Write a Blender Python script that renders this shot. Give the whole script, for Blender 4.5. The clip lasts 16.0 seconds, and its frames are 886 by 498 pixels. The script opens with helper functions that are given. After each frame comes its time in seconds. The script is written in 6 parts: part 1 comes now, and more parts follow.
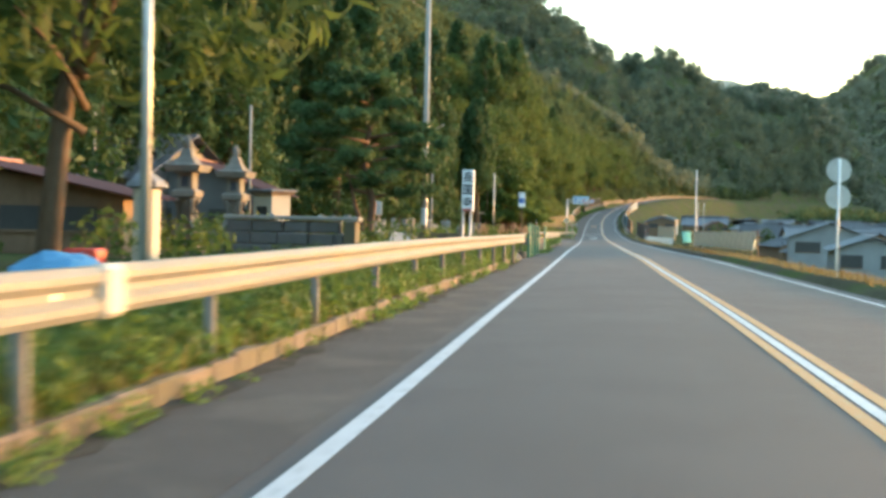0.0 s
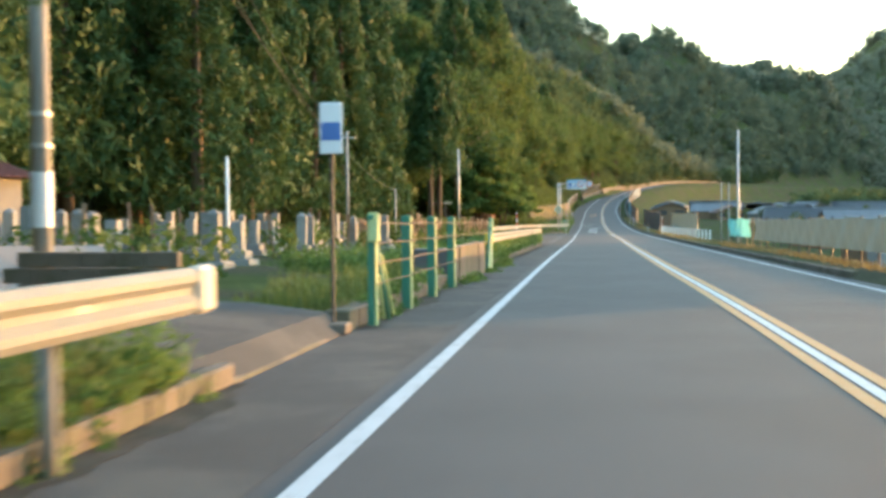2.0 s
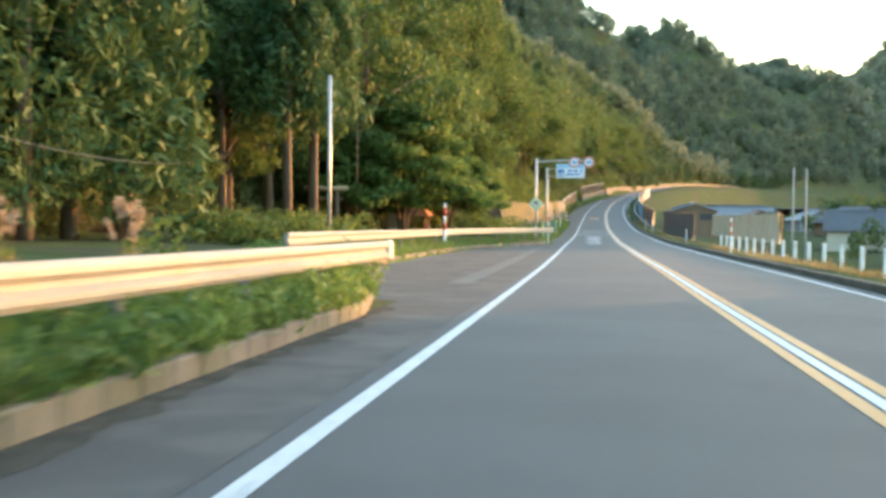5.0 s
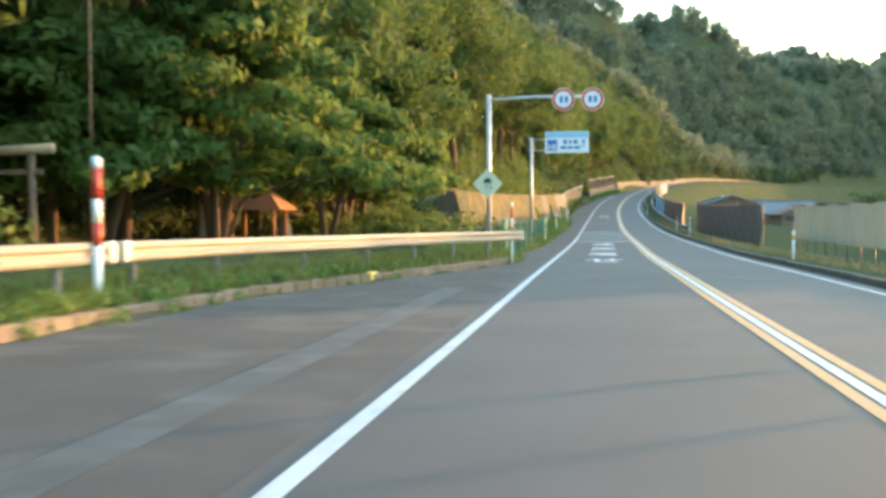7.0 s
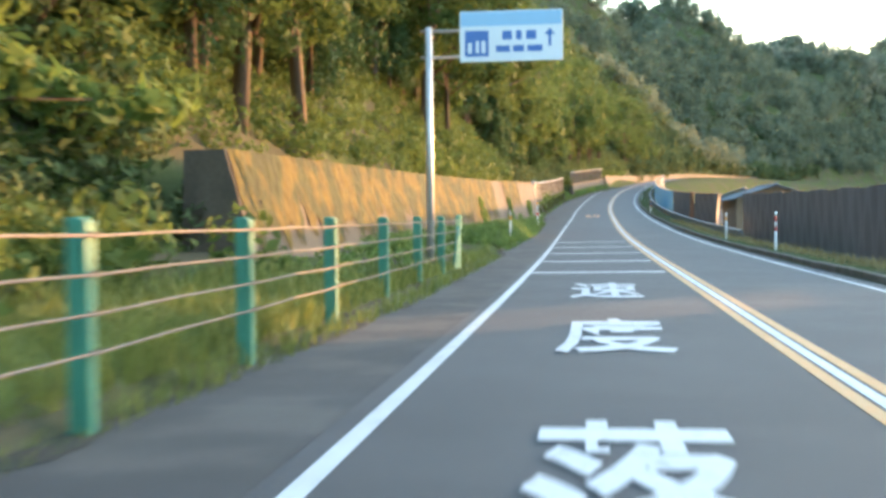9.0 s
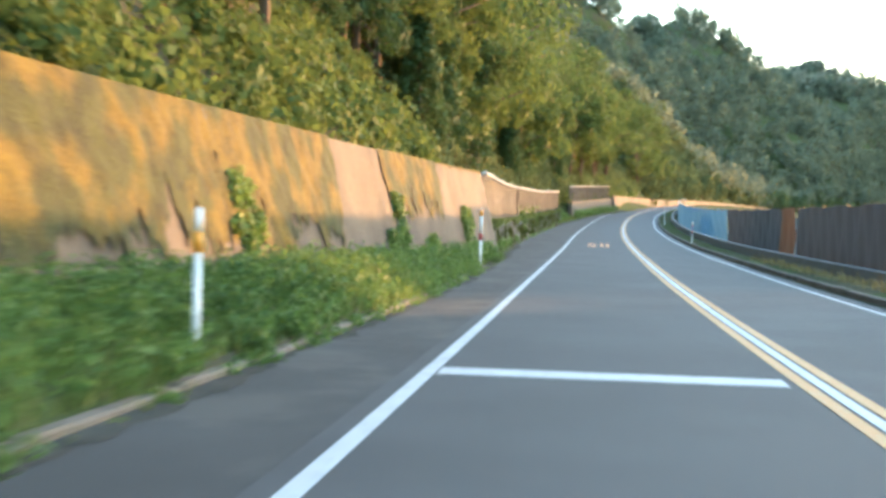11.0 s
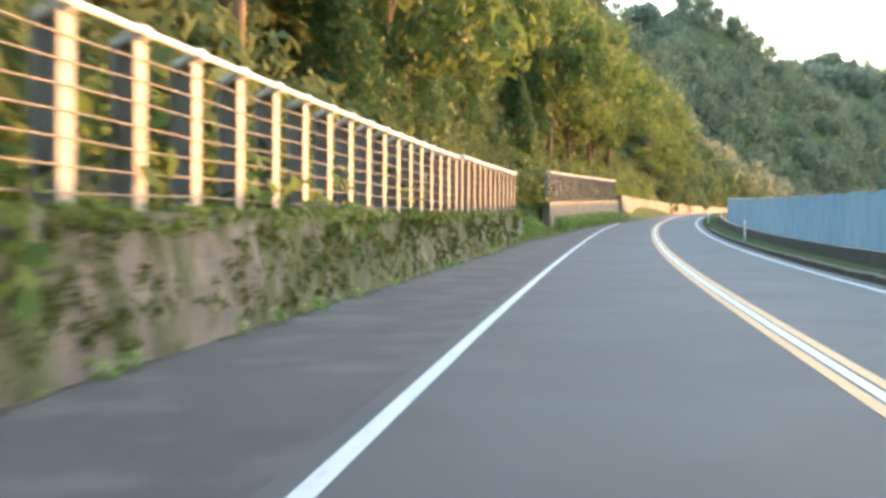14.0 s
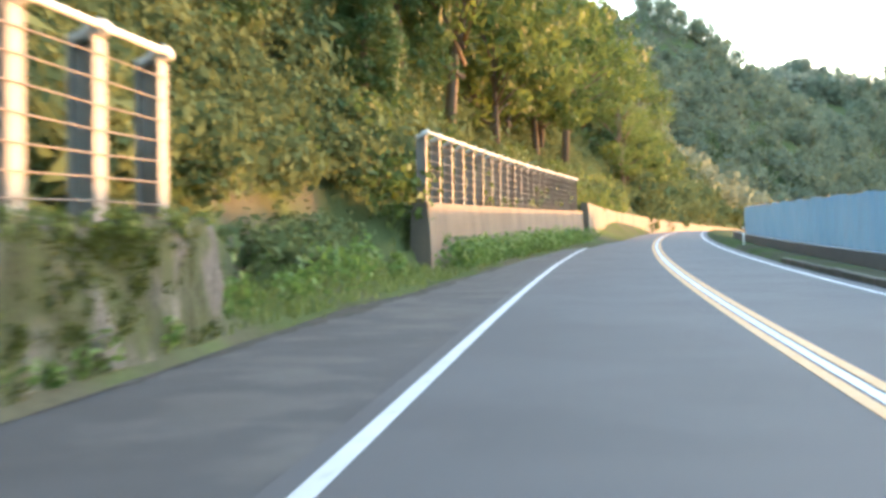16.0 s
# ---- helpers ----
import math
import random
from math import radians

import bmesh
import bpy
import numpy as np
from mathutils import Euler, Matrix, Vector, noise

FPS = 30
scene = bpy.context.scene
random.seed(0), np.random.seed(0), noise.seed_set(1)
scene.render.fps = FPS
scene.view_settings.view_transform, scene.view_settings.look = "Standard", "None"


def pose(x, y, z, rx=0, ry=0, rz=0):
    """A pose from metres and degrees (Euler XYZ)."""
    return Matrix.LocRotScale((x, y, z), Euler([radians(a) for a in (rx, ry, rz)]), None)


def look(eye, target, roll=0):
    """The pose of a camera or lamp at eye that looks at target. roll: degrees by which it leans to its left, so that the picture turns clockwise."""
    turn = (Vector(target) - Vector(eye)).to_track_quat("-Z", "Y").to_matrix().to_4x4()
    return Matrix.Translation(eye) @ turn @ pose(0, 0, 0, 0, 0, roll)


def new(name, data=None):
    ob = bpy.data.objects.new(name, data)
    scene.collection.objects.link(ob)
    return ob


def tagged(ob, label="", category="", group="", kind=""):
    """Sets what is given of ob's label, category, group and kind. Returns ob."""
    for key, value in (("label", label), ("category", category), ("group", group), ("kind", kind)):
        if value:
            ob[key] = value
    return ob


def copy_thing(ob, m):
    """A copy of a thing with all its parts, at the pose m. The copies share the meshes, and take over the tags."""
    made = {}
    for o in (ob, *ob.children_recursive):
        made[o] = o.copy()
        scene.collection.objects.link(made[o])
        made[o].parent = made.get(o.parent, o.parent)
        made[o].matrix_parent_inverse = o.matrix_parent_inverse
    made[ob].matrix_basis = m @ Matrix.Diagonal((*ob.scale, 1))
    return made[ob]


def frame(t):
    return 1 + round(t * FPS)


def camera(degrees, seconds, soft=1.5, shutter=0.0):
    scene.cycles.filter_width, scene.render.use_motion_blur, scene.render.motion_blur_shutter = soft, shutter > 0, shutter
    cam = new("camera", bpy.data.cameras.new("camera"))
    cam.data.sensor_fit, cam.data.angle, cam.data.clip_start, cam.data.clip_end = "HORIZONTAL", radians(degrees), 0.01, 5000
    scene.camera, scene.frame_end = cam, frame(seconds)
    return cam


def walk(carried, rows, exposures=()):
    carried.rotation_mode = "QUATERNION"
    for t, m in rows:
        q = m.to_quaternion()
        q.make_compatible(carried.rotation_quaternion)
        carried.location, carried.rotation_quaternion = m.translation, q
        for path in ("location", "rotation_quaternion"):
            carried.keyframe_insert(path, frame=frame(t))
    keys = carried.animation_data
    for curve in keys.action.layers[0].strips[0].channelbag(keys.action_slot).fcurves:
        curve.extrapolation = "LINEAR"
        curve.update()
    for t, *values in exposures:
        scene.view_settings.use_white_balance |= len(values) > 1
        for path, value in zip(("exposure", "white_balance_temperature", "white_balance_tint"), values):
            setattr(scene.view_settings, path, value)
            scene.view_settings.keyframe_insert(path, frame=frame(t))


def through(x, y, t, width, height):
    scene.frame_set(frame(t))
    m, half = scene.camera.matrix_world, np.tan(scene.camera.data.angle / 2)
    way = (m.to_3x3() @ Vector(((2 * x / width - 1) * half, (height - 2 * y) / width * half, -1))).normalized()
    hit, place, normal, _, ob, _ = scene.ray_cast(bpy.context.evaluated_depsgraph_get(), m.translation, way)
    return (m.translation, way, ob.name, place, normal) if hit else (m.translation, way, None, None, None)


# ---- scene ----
# exposure and white balance along the way
EXPOSURES = [(0.0, 2.8, 6200, 1), (2.0, 2.9, 6050, 1), (4.0, 3.15, 6300, 7), (6.4, 3.3, 6150, 1), (7.5, 3.28, 6200, 2), (9.0, 3.42, 5950, 8), (11.5, 3.56, 5850, 6), (13.0, 3.73, 6400, 10), (14.0, 3.78, 6450, 13), (16.0, 3.88, 6150, 13)]
cam = camera(40.6, 16.0, soft=3.4, shutter=0.3)
# seconds, x, y, z, yaw, pitch, roll
PATH = [
    (0, 1.594, -0.000, 1.260, 7.98, -1.65, -1.31),
    (0.5, 1.503, 8.746, 1.189, 8.12, -1.87, -0.20),
    (1, 1.283, 17.189, 1.119, 8.02, -1.69, 0.47),
    (1.5, 1.268, 25.810, 1.028, 8.00, -1.63, 1.10),
    (2, 1.169, 33.867, 1.005, 8.00, -1.93, 0.47),
    (2.5, 1.081, 42.834, 0.879, 7.84, -1.86, 0.21),
    (3, 0.943, 51.040, 0.805, 7.79, -1.81, -0.37),
    (3.5, 0.834, 59.648, 0.681, 7.89, -1.82, -0.77),
    (4, 0.780, 67.419, 0.607, 7.99, -1.71, -0.57),
    (4.2, 0.688, 70.687, 0.546, 7.92, -1.78, -0.28),
    (6.3, 0.236, 108.136, 0.072, 8.34, -1.72, -1.22),
    (6.5, 0.133, 112.060, 0.065, 8.38, -1.68, -1.09),
    (7, -0.117, 121.708, -0.106, 8.52, -1.71, 0.13),
    (7.5, -0.365, 131.962, -0.163, 8.28, -1.82, 0.12),
    (8, -0.701, 141.954, -0.300, 8.17, -1.68, 0.29),
    (8.5, -0.890, 152.468, -0.381, 8.02, -1.42, 0.87),
    (9, -1.012, 162.468, -0.398, 7.81, -1.60, 0.57),
    (11.3, -1.818, 210.441, -0.447, 7.90, -0.42, -1.71),
    (11.5, -1.870, 214.490, -0.440, 7.89, -0.38, -1.53),
    (12, -1.929, 224.602, -0.289, 7.99, -0.18, -1.35),
    (12.5, -2.061, 234.948, -0.129, 8.05, 0.07, -1.58),
    (13, -2.215, 245.170, 0.057, 8.12, 0.14, -1.53),
    (13.5, -2.372, 256.033, 0.342, 8.12, 0.38, -1.21),
    (14, -2.590, 266.770, 0.614, 7.80, 0.39, -0.19),
    (14.5, -2.673, 277.770, 0.919, 7.43, 1.05, 0.71),
    (15, -2.697, 288.286, 1.237, 6.95, 1.06, 0.60),
    (15.5, -2.678, 298.736, 1.618, 6.46, 1.31, 0.66),
    (16, -2.588, 308.539, 1.984, 5.85, 1.51, 0.83),
]
walk(cam, [(t, pose(x, y, z, 90 + pitch, 0, yaw) @ pose(0, 0, 0, 0, 0, -roll)) for t, x, y, z, yaw, pitch, roll in PATH], exposures=EXPOSURES)
# ---- the road's line: stations, sideways place and height ----
KNOTS = [-81, -48] + [-15 + 16.5 * k for k in range(31)] + [540, 600, 660, 720, 780]
KX = [1.5, 1.45, 1.39, 1.536, 1.414, 1.21, 0.985, 0.68, 0.422, 0.191, -0.045, -0.37, -0.709, -1.028, -1.261, -1.544, -1.862, -2.138, -2.33, -2.496, -2.63, -2.606, -2.402, -2.002, -1.352, -0.374, 0.931, 2.505, 4.295, 6.274, 8.438, 10.807, 13.419, 25.422, 42.5, 66.0, 97.0, 135.0]
KZ = [0.9, 0.6, 0.28, 0.0, -0.11, -0.27, -0.42, -0.63, -0.84, -1.06, -1.25, -1.43, -1.56, -1.7, -1.74, -1.724, -1.622, -1.396, -1.076, -0.696, -0.189, 0.37, 1.004, 1.727, 2.509, 3.313, 4.114, 4.906, 5.685, 6.436, 7.148, 7.816, 8.444, 10.378, 11.6, 12.1, 12.4, 12.6]


def smooth_curve(xs, vs):
    xs, vs = np.array(xs, float), np.array(vs, float)
    m = np.gradient(vs, xs)

    def at(y):
        y = np.asarray(y, float)
        i = np.clip(np.searchsorted(xs, y) - 1, 0, len(xs) - 2)
        h = xs[i + 1] - xs[i]
        u = (np.clip(y, xs[0], xs[-1]) - xs[i]) / h
        v = (2 * u**3 - 3 * u**2 + 1) * vs[i] + (u**3 - 2 * u**2 + u) * h * m[i] + (3 * u**2 - 2 * u**3) * vs[i + 1] + (u**3 - u**2) * h * m[i + 1]
        return v + m[-1] * np.clip(y - xs[-1], 0, 200) + m[0] * np.clip(y - xs[0], None, 0)

    return at


road_x, road_z = smooth_curve(KNOTS, KX), smooth_curve(KNOTS, KZ)


def W(y, d, h=0.0):
    """World place at station y, d metres right of the rider's line, h above the road."""
    return Vector((float(road_x(y)) + d, y, float(road_z(y)) + h))


def table(pairs):
    xs, vs = zip(*pairs)
    return lambda y: np.interp(y, xs, vs)


# ---- light ----
SUN_AZ, SUN_EL = 48.0, 3.0   # degrees right of the road's first line, above the horizon
world = bpy.data.worlds.new("world")
scene.world = world
world.use_nodes = True
wn = world.node_tree.nodes
sky = wn.new("ShaderNodeTexSky")
sky.sky_type, sky.sun_disc = "NISHITA", False
sky.sun_elevation, sky.sun_rotation = radians(SUN_EL), radians(SUN_AZ)
sky.air_density, sky.dust_density, sky.ozone_density = 1.1, 1.3, 1.5
wn["Background"].inputs["Strength"].default_value = 0.32
world.node_tree.links.new(sky.outputs[0], wn["Background"].inputs[0])
sun = new("sun", bpy.data.lights.new("sun", "SUN"))
sun.data.energy, sun.data.angle, sun.data.color = 1.45, radians(0.8), (1.0, 0.48, 0.17)
sa, se = radians(SUN_AZ), radians(SUN_EL)
sun.matrix_world = look((60, 0, 60), (60 - math.sin(sa) * math.cos(se), -math.cos(sa) * math.cos(se), 60 - math.sin(se)))


# ---- materials ----
def mat(name, base, rough=0.8, metal=0.0, vary=0.15, scale=6.0, fine=60.0, bump=0.15, second=None, second_amount=0.5, second_scale=1.5, streak=1.0, coat=0.0, random=0.0, spec=0.5):
    """Procedural surface: base colour, varied at two scales, with an optional second colour in patches."""
    m = bpy.data.materials.new(name)
    m.use_nodes = True
    n, l = m.node_tree.nodes, m.node_tree.links
    bsdf = n["Principled BSDF"]
    geo = n.new("ShaderNodeNewGeometry")
    mapping = n.new("ShaderNodeMapping")
    mapping.inputs["Scale"].default_value = (1, 1, 1 / streak)
    l.new(geo.outputs["Position"], mapping.inputs[0])
    big, small = n.new("ShaderNodeTexNoise"), n.new("ShaderNodeTexNoise")
    for tex, s in ((big, scale), (small, fine)):
        tex.inputs["Scale"].default_value = s
        tex.inputs["Detail"].default_value = 5
        l.new(mapping.outputs[0], tex.inputs["Vector"])
    add = n.new("ShaderNodeMath")
    add.operation = "ADD"
    l.new(big.outputs[0], add.inputs[0])
    l.new(small.outputs[0], add.inputs[1])
    rng = n.new("ShaderNodeMapRange")
    rng.inputs["From Min"].default_value, rng.inputs["From Max"].default_value = 0.6, 1.4
    rng.inputs["To Min"].default_value, rng.inputs["To Max"].default_value = 1 - vary, 1 + vary
    l.new(add.outputs[0], rng.inputs[0])
    colour = n.new("ShaderNodeMix")
    colour.data_type, colour.blend_type = "RGBA", "MULTIPLY"
    colour.inputs[0].default_value = 1.0
    colour.inputs[6].default_value = (*base, 1)
    l.new(rng.outputs[0], colour.inputs[7])
    last = colour.outputs[2]
    if second:
        patch = n.new("ShaderNodeTexNoise")
        patch.inputs["Scale"].default_value, patch.inputs["Detail"].default_value = second_scale, 6
        l.new(mapping.outputs[0], patch.inputs["Vector"])
        ramp = n.new("ShaderNodeMapRange")
        mid = 0.72 - 0.44 * second_amount
        ramp.inputs["From Min"].default_value, ramp.inputs["From Max"].default_value = mid - 0.05, mid + 0.07
        l.new(patch.outputs[0], ramp.inputs[0])
        mix = n.new("ShaderNodeMix")
        mix.data_type = "RGBA"
        l.new(ramp.outputs[0], mix.inputs[0])
        l.new(last, mix.inputs[6])
        dim = n.new("ShaderNodeMix")
        dim.data_type, dim.blend_type = "RGBA", "MULTIPLY"
        dim.inputs[0].default_value = 1.0
        dim.inputs[6].default_value = (*second, 1)
        l.new(rng.outputs[0], dim.inputs[7])
        l.new(dim.outputs[2], mix.inputs[7])
        last = mix.outputs[2]
    if random:
        info = n.new("ShaderNodeObjectInfo")
        hue = n.new("ShaderNodeHueSaturation")
        r2 = n.new("ShaderNodeMapRange")
        r2.inputs["To Min"].default_value, r2.inputs["To Max"].default_value = 1 - random, 1 + random
        l.new(info.outputs["Random"], r2.inputs[0])
        l.new(r2.outputs[0], hue.inputs["Value"])
        l.new(last, hue.inputs["Color"])
        last = hue.outputs[0]
    l.new(last, bsdf.inputs["Base Color"])
    bsdf.inputs["Roughness"].default_value, bsdf.inputs["Metallic"].default_value = rough, metal
    bsdf.inputs["Specular IOR Level"].default_value = spec
    bsdf.inputs["Coat Weight"].default_value = coat
    if bump:
        b = n.new("ShaderNodeBump")
        b.inputs["Strength"].default_value, b.inputs["Distance"].default_value = bump, 0.02
        l.new(add.outputs[0], b.inputs["Height"])
        l.new(b.outputs[0], bsdf.inputs["Normal"])
    return m


def leaf_mat(name, dark, light, through=0.35, rough=0.55, island=0.55, spec=0.25):
    """Leaves: colour varies leaf by leaf and tree by tree, and some light comes through."""
    m = bpy.data.materials.new(name)
    m.use_nodes = True
    n, l = m.node_tree.nodes, m.node_tree.links
    bsdf, out = n["Principled BSDF"], n["Material Output"]
    geo, info = n.new("ShaderNodeNewGeometry"), n.new("ShaderNodeObjectInfo")
    big = n.new("ShaderNodeTexNoise")
    big.inputs["Scale"].default_value, big.inputs["Detail"].default_value = 0.22, 3
    l.new(geo.outputs["Position"], big.inputs["Vector"])
    a, b = n.new("ShaderNodeMath"), n.new("ShaderNodeMath")
    a.operation = b.operation = "MULTIPLY_ADD"
    a.inputs[1].default_value, b.inputs[1].default_value = island, 0.25
    l.new(geo.outputs["Random Per Island"], a.inputs[0])
    l.new(big.outputs[0], a.inputs[2])
    l.new(info.outputs["Random"], b.inputs[0])
    l.new(a.outputs[0], b.inputs[2])
    ramp = n.new("ShaderNodeMapRange")
    ramp.inputs["From Min"].default_value, ramp.inputs["From Max"].default_value = 0.45, 1.2
    l.new(b.outputs[0], ramp.inputs[0])
    mix = n.new("ShaderNodeMix")
    mix.data_type = "RGBA"
    mix.inputs[6].default_value, mix.inputs[7].default_value = (*dark, 1), (*light, 1)
    l.new(ramp.outputs[0], mix.inputs[0])
    l.new(mix.outputs[2], bsdf.inputs["Base Color"])
    bsdf.inputs["Roughness"].default_value = rough
    bsdf.inputs["Specular IOR Level"].default_value = spec
    tr = n.new("ShaderNodeBsdfTranslucent")
    l.new(mix.outputs[2], tr.inputs[0])
    ms = n.new("ShaderNodeMixShader")
    ms.inputs[0].default_value = through
    l.new(bsdf.outputs[0], ms.inputs[1])
    l.new(tr.outputs[0], ms.inputs[2])
    l.new(ms.outputs[0], out.inputs[0])
    return m


ASPHALT = mat("asphalt", (0.047, 0.047, 0.048), 0.8, vary=0.2, scale=0.35, fine=160, bump=0.35, second=(0.055, 0.055, 0.056), second_amount=0.5, second_scale=0.5)
OLD_ASPHALT = mat("old_asphalt", (0.043, 0.043, 0.042), 0.9, vary=0.35, scale=0.8, fine=90, bump=0.5, second=(0.066, 0.063, 0.057), second_amount=0.42, second_scale=0.9)
LINE_WHITE = mat("road_paint_white", (0.45, 0.455, 0.46), 0.65, vary=0.14, scale=2.5, fine=70, bump=0.1, second=(0.28, 0.28, 0.28), second_amount=0.24, second_scale=9)
LINE_YELLOW = mat("road_paint_yellow", (0.4, 0.175, 0.022), 0.6, vary=0.12, scale=2.5, fine=70, bump=0.1, second=(0.35, 0.25, 0.1), second_amount=0.25, second_scale=12)
CONCRETE = mat("concrete", (0.14, 0.112, 0.085), 0.9, vary=0.3, scale=1.2, fine=40, bump=0.3, second=(0.1, 0.088, 0.055), second_amount=0.5, second_scale=1.3, streak=2)
WALL_CONCRETE = mat("weathered_concrete", (0.103, 0.08, 0.055), 0.9, vary=0.35, scale=0.7, fine=25, bump=0.4, second=(0.07, 0.056, 0.04), second_amount=0.45, second_scale=0.6, streak=1.8)
LICHEN = mat("ochre_moss", (0.088, 0.06, 0.003), 0.95, vary=0.7, scale=2.2, fine=18, bump=1.0, second=(0.034, 0.036, 0.005), second_amount=0.55, second_scale=0.9)
MOSS = mat("moss", (0.028, 0.036, 0.004), 0.95, vary=0.75, scale=2.0, fine=30, bump=1.0, second=(0.085, 0.078, 0.064), second_amount=0.33, second_scale=1.5, streak=1.5)
PATCHY_MOSS = mat("patchy_moss_concrete", (0.082, 0.07, 0.056), 0.95, vary=0.5, scale=1.8, fine=30, bump=0.9, second=(0.026, 0.034, 0.004), second_amount=0.5, second_scale=1.3, streak=1.3)
SOIL = mat("soil", (0.085, 0.08, 0.052), 1.0, spec=0.0, vary=0.35, scale=0.5, fine=12, bump=0.5, second=(0.07, 0.085, 0.035), second_amount=0.55, second_scale=0.25)
RAIL_PAINT = mat("guardrail_paint", (0.45, 0.435, 0.37), 0.5, vary=0.1, scale=1.5, fine=25, bump=0.05, second=(0.5, 0.43, 0.32), second_amount=0.22, second_scale=2.2, streak=3)
FENCE_STEEL = mat("weathered_fence_steel", (0.19, 0.175, 0.15), 0.7, vary=0.25, scale=2, fine=40, bump=0.1, second=(0.16, 0.13, 0.1), second_amount=0.3, second_scale=3, streak=4)
PIPE_WHITE = mat("chalky_white_paint", (0.5, 0.48, 0.43), 0.6, vary=0.15, scale=2, fine=40, bump=0.05)
GALV = mat("galvanised_steel", (0.5, 0.5, 0.48), 0.5, metal=0.6, vary=0.15, scale=4, fine=60, bump=0.05)
WHITE_PAINT = mat("white_paint", (0.76, 0.76, 0.73), 0.5, vary=0.08, scale=3, fine=40, bump=0.04, second=(0.5, 0.45, 0.38), second_amount=0.15, second_scale=4)
RED_PAINT = mat("red_paint", (0.5, 0.05, 0.03), 0.5, vary=0.12, scale=3, fine=40, bump=0.04)
ORANGE_PAINT = mat("orange_reflector", (0.75, 0.3, 0.02), 0.4, vary=0.08, scale=5, fine=40, bump=0.02)
YELLOW_PAINT = mat("yellow_paint", (0.68, 0.5, 0.05), 0.5, vary=0.12, scale=3, fine=40, bump=0.04)
GREEN_PAINT = mat("green_paint", (0.05, 0.2, 0.13), 0.5, vary=0.2, scale=3, fine=40, bump=0.05)
PALE_LIT_GREEN = mat("pale_lit_green_paint", (0.42, 0.5, 0.22), 0.5, vary=0.15, scale=3, fine=40, bump=0.05)
RUSTY = mat("rusty_cable", (0.32, 0.18, 0.1), 0.7, metal=0.3, vary=0.3, scale=3, fine=50, bump=0.1)
DULL_CABLE = mat("dull_cable", (0.16, 0.13, 0.1), 0.8, vary=0.3, scale=3, fine=50, bump=0.1)
SIGN_WHITE = mat("sign_white", (0.72, 0.74, 0.76), 0.4, vary=0.05, scale=2, fine=30, bump=0.0)
SIGN_BLUE = mat("sign_blue", (0.06, 0.15, 0.42), 0.4, vary=0.08, scale=2, fine=30, bump=0.0)
BLACK_INK = mat("dark_lettering", (0.03, 0.035, 0.05), 0.6, vary=0.2, scale=4, fine=40, bump=0.0)
DARK_METAL = mat("dark_metal", (0.06, 0.06, 0.06), 0.6, metal=0.3, vary=0.2, scale=4, fine=40, bump=0.05)
POLE_CONCRETE = mat("pole_concrete", (0.35, 0.33, 0.3), 0.85, vary=0.15, scale=1.5, fine=40, bump=0.1, streak=3)
BARK = mat("bark", (0.13, 0.09, 0.06), 0.95, vary=0.4, scale=3, fine=25, bump=0.7, streak=5)
PINE_BARK = mat("pine_bark", (0.15, 0.095, 0.065), 0.95, vary=0.4, scale=3, fine=20, bump=0.7, streak=2)
ROOF_TILE = mat("roof_tile", (0.19, 0.195, 0.21), 0.75, vary=0.2, scale=1.5, fine=20, bump=0.2)
ROOF_RED = mat("red_metal_roof", (0.2, 0.075, 0.055), 0.5, vary=0.2, scale=1, fine=20, bump=0.1)
PLASTER = mat("plaster", (0.5, 0.44, 0.35), 0.85, vary=0.15, scale=1, fine=25, bump=0.1)
GREY_PLASTER = mat("grey_plaster", (0.13, 0.13, 0.13), 0.85, vary=0.2, scale=1, fine=25, bump=0.1)
OLD_WOOD = mat("weathered_wood", (0.2, 0.13, 0.08), 0.85, vary=0.3, scale=2, fine=30, bump=0.3, streak=8)
RED_WOOD = mat("red_brown_wood", (0.4, 0.15, 0.06), 0.75, vary=0.2, scale=2, fine=30, bump=0.2, streak=6)
STONE = mat("stone", (0.22, 0.215, 0.2), 0.8, vary=0.25, scale=2, fine=30, bump=0.3, second=(0.16, 0.15, 0.13), second_amount=0.35, second_scale=2, random=0.25)
DARK_STONE = mat("dark_stone", (0.1, 0.1, 0.1), 0.6, vary=0.3, scale=2, fine=30, bump=0.3)
BLUE_SHEET = leaf_mat("blue_sheet", (0.07, 0.25, 0.5), (0.15, 0.36, 0.6), 0.1, 0.5)
PALE_SHEET = leaf_mat("pale_green_sheet", (0.2, 0.27, 0.25), (0.3, 0.37, 0.35), 0.1, 0.6)
TURQUOISE = leaf_mat("turquoise_sheet", (0.12, 0.5, 0.55), (0.25, 0.62, 0.65), 0.5, 0.4)
ORANGE_SHEET = leaf_mat("orange_sheet", (0.2, 0.1, 0.06), (0.28, 0.15, 0.09), 0.1, 0.6)
GREY_SHEET = leaf_mat("grey_sheet", (0.1, 0.11, 0.13), (0.15, 0.16, 0.18), 0.02, 0.5)
METAL_SHEET = mat("grey_metal_sheet", (0.25, 0.26, 0.27), 0.75, metal=0.0, vary=0.2, scale=1, fine=20, bump=0.1)
DEAD_GRASS = leaf_mat("dry_grass", (0.16, 0.12, 0.05), (0.38, 0.3, 0.14), 0.3, 0.8)
GRASS = leaf_mat("grass_blades", (0.06, 0.095, 0.025), (0.21, 0.24, 0.06), 0.4)
WEED = leaf_mat("weed_leaves", (0.055, 0.11, 0.028), (0.17, 0.25, 0.06), 0.45)
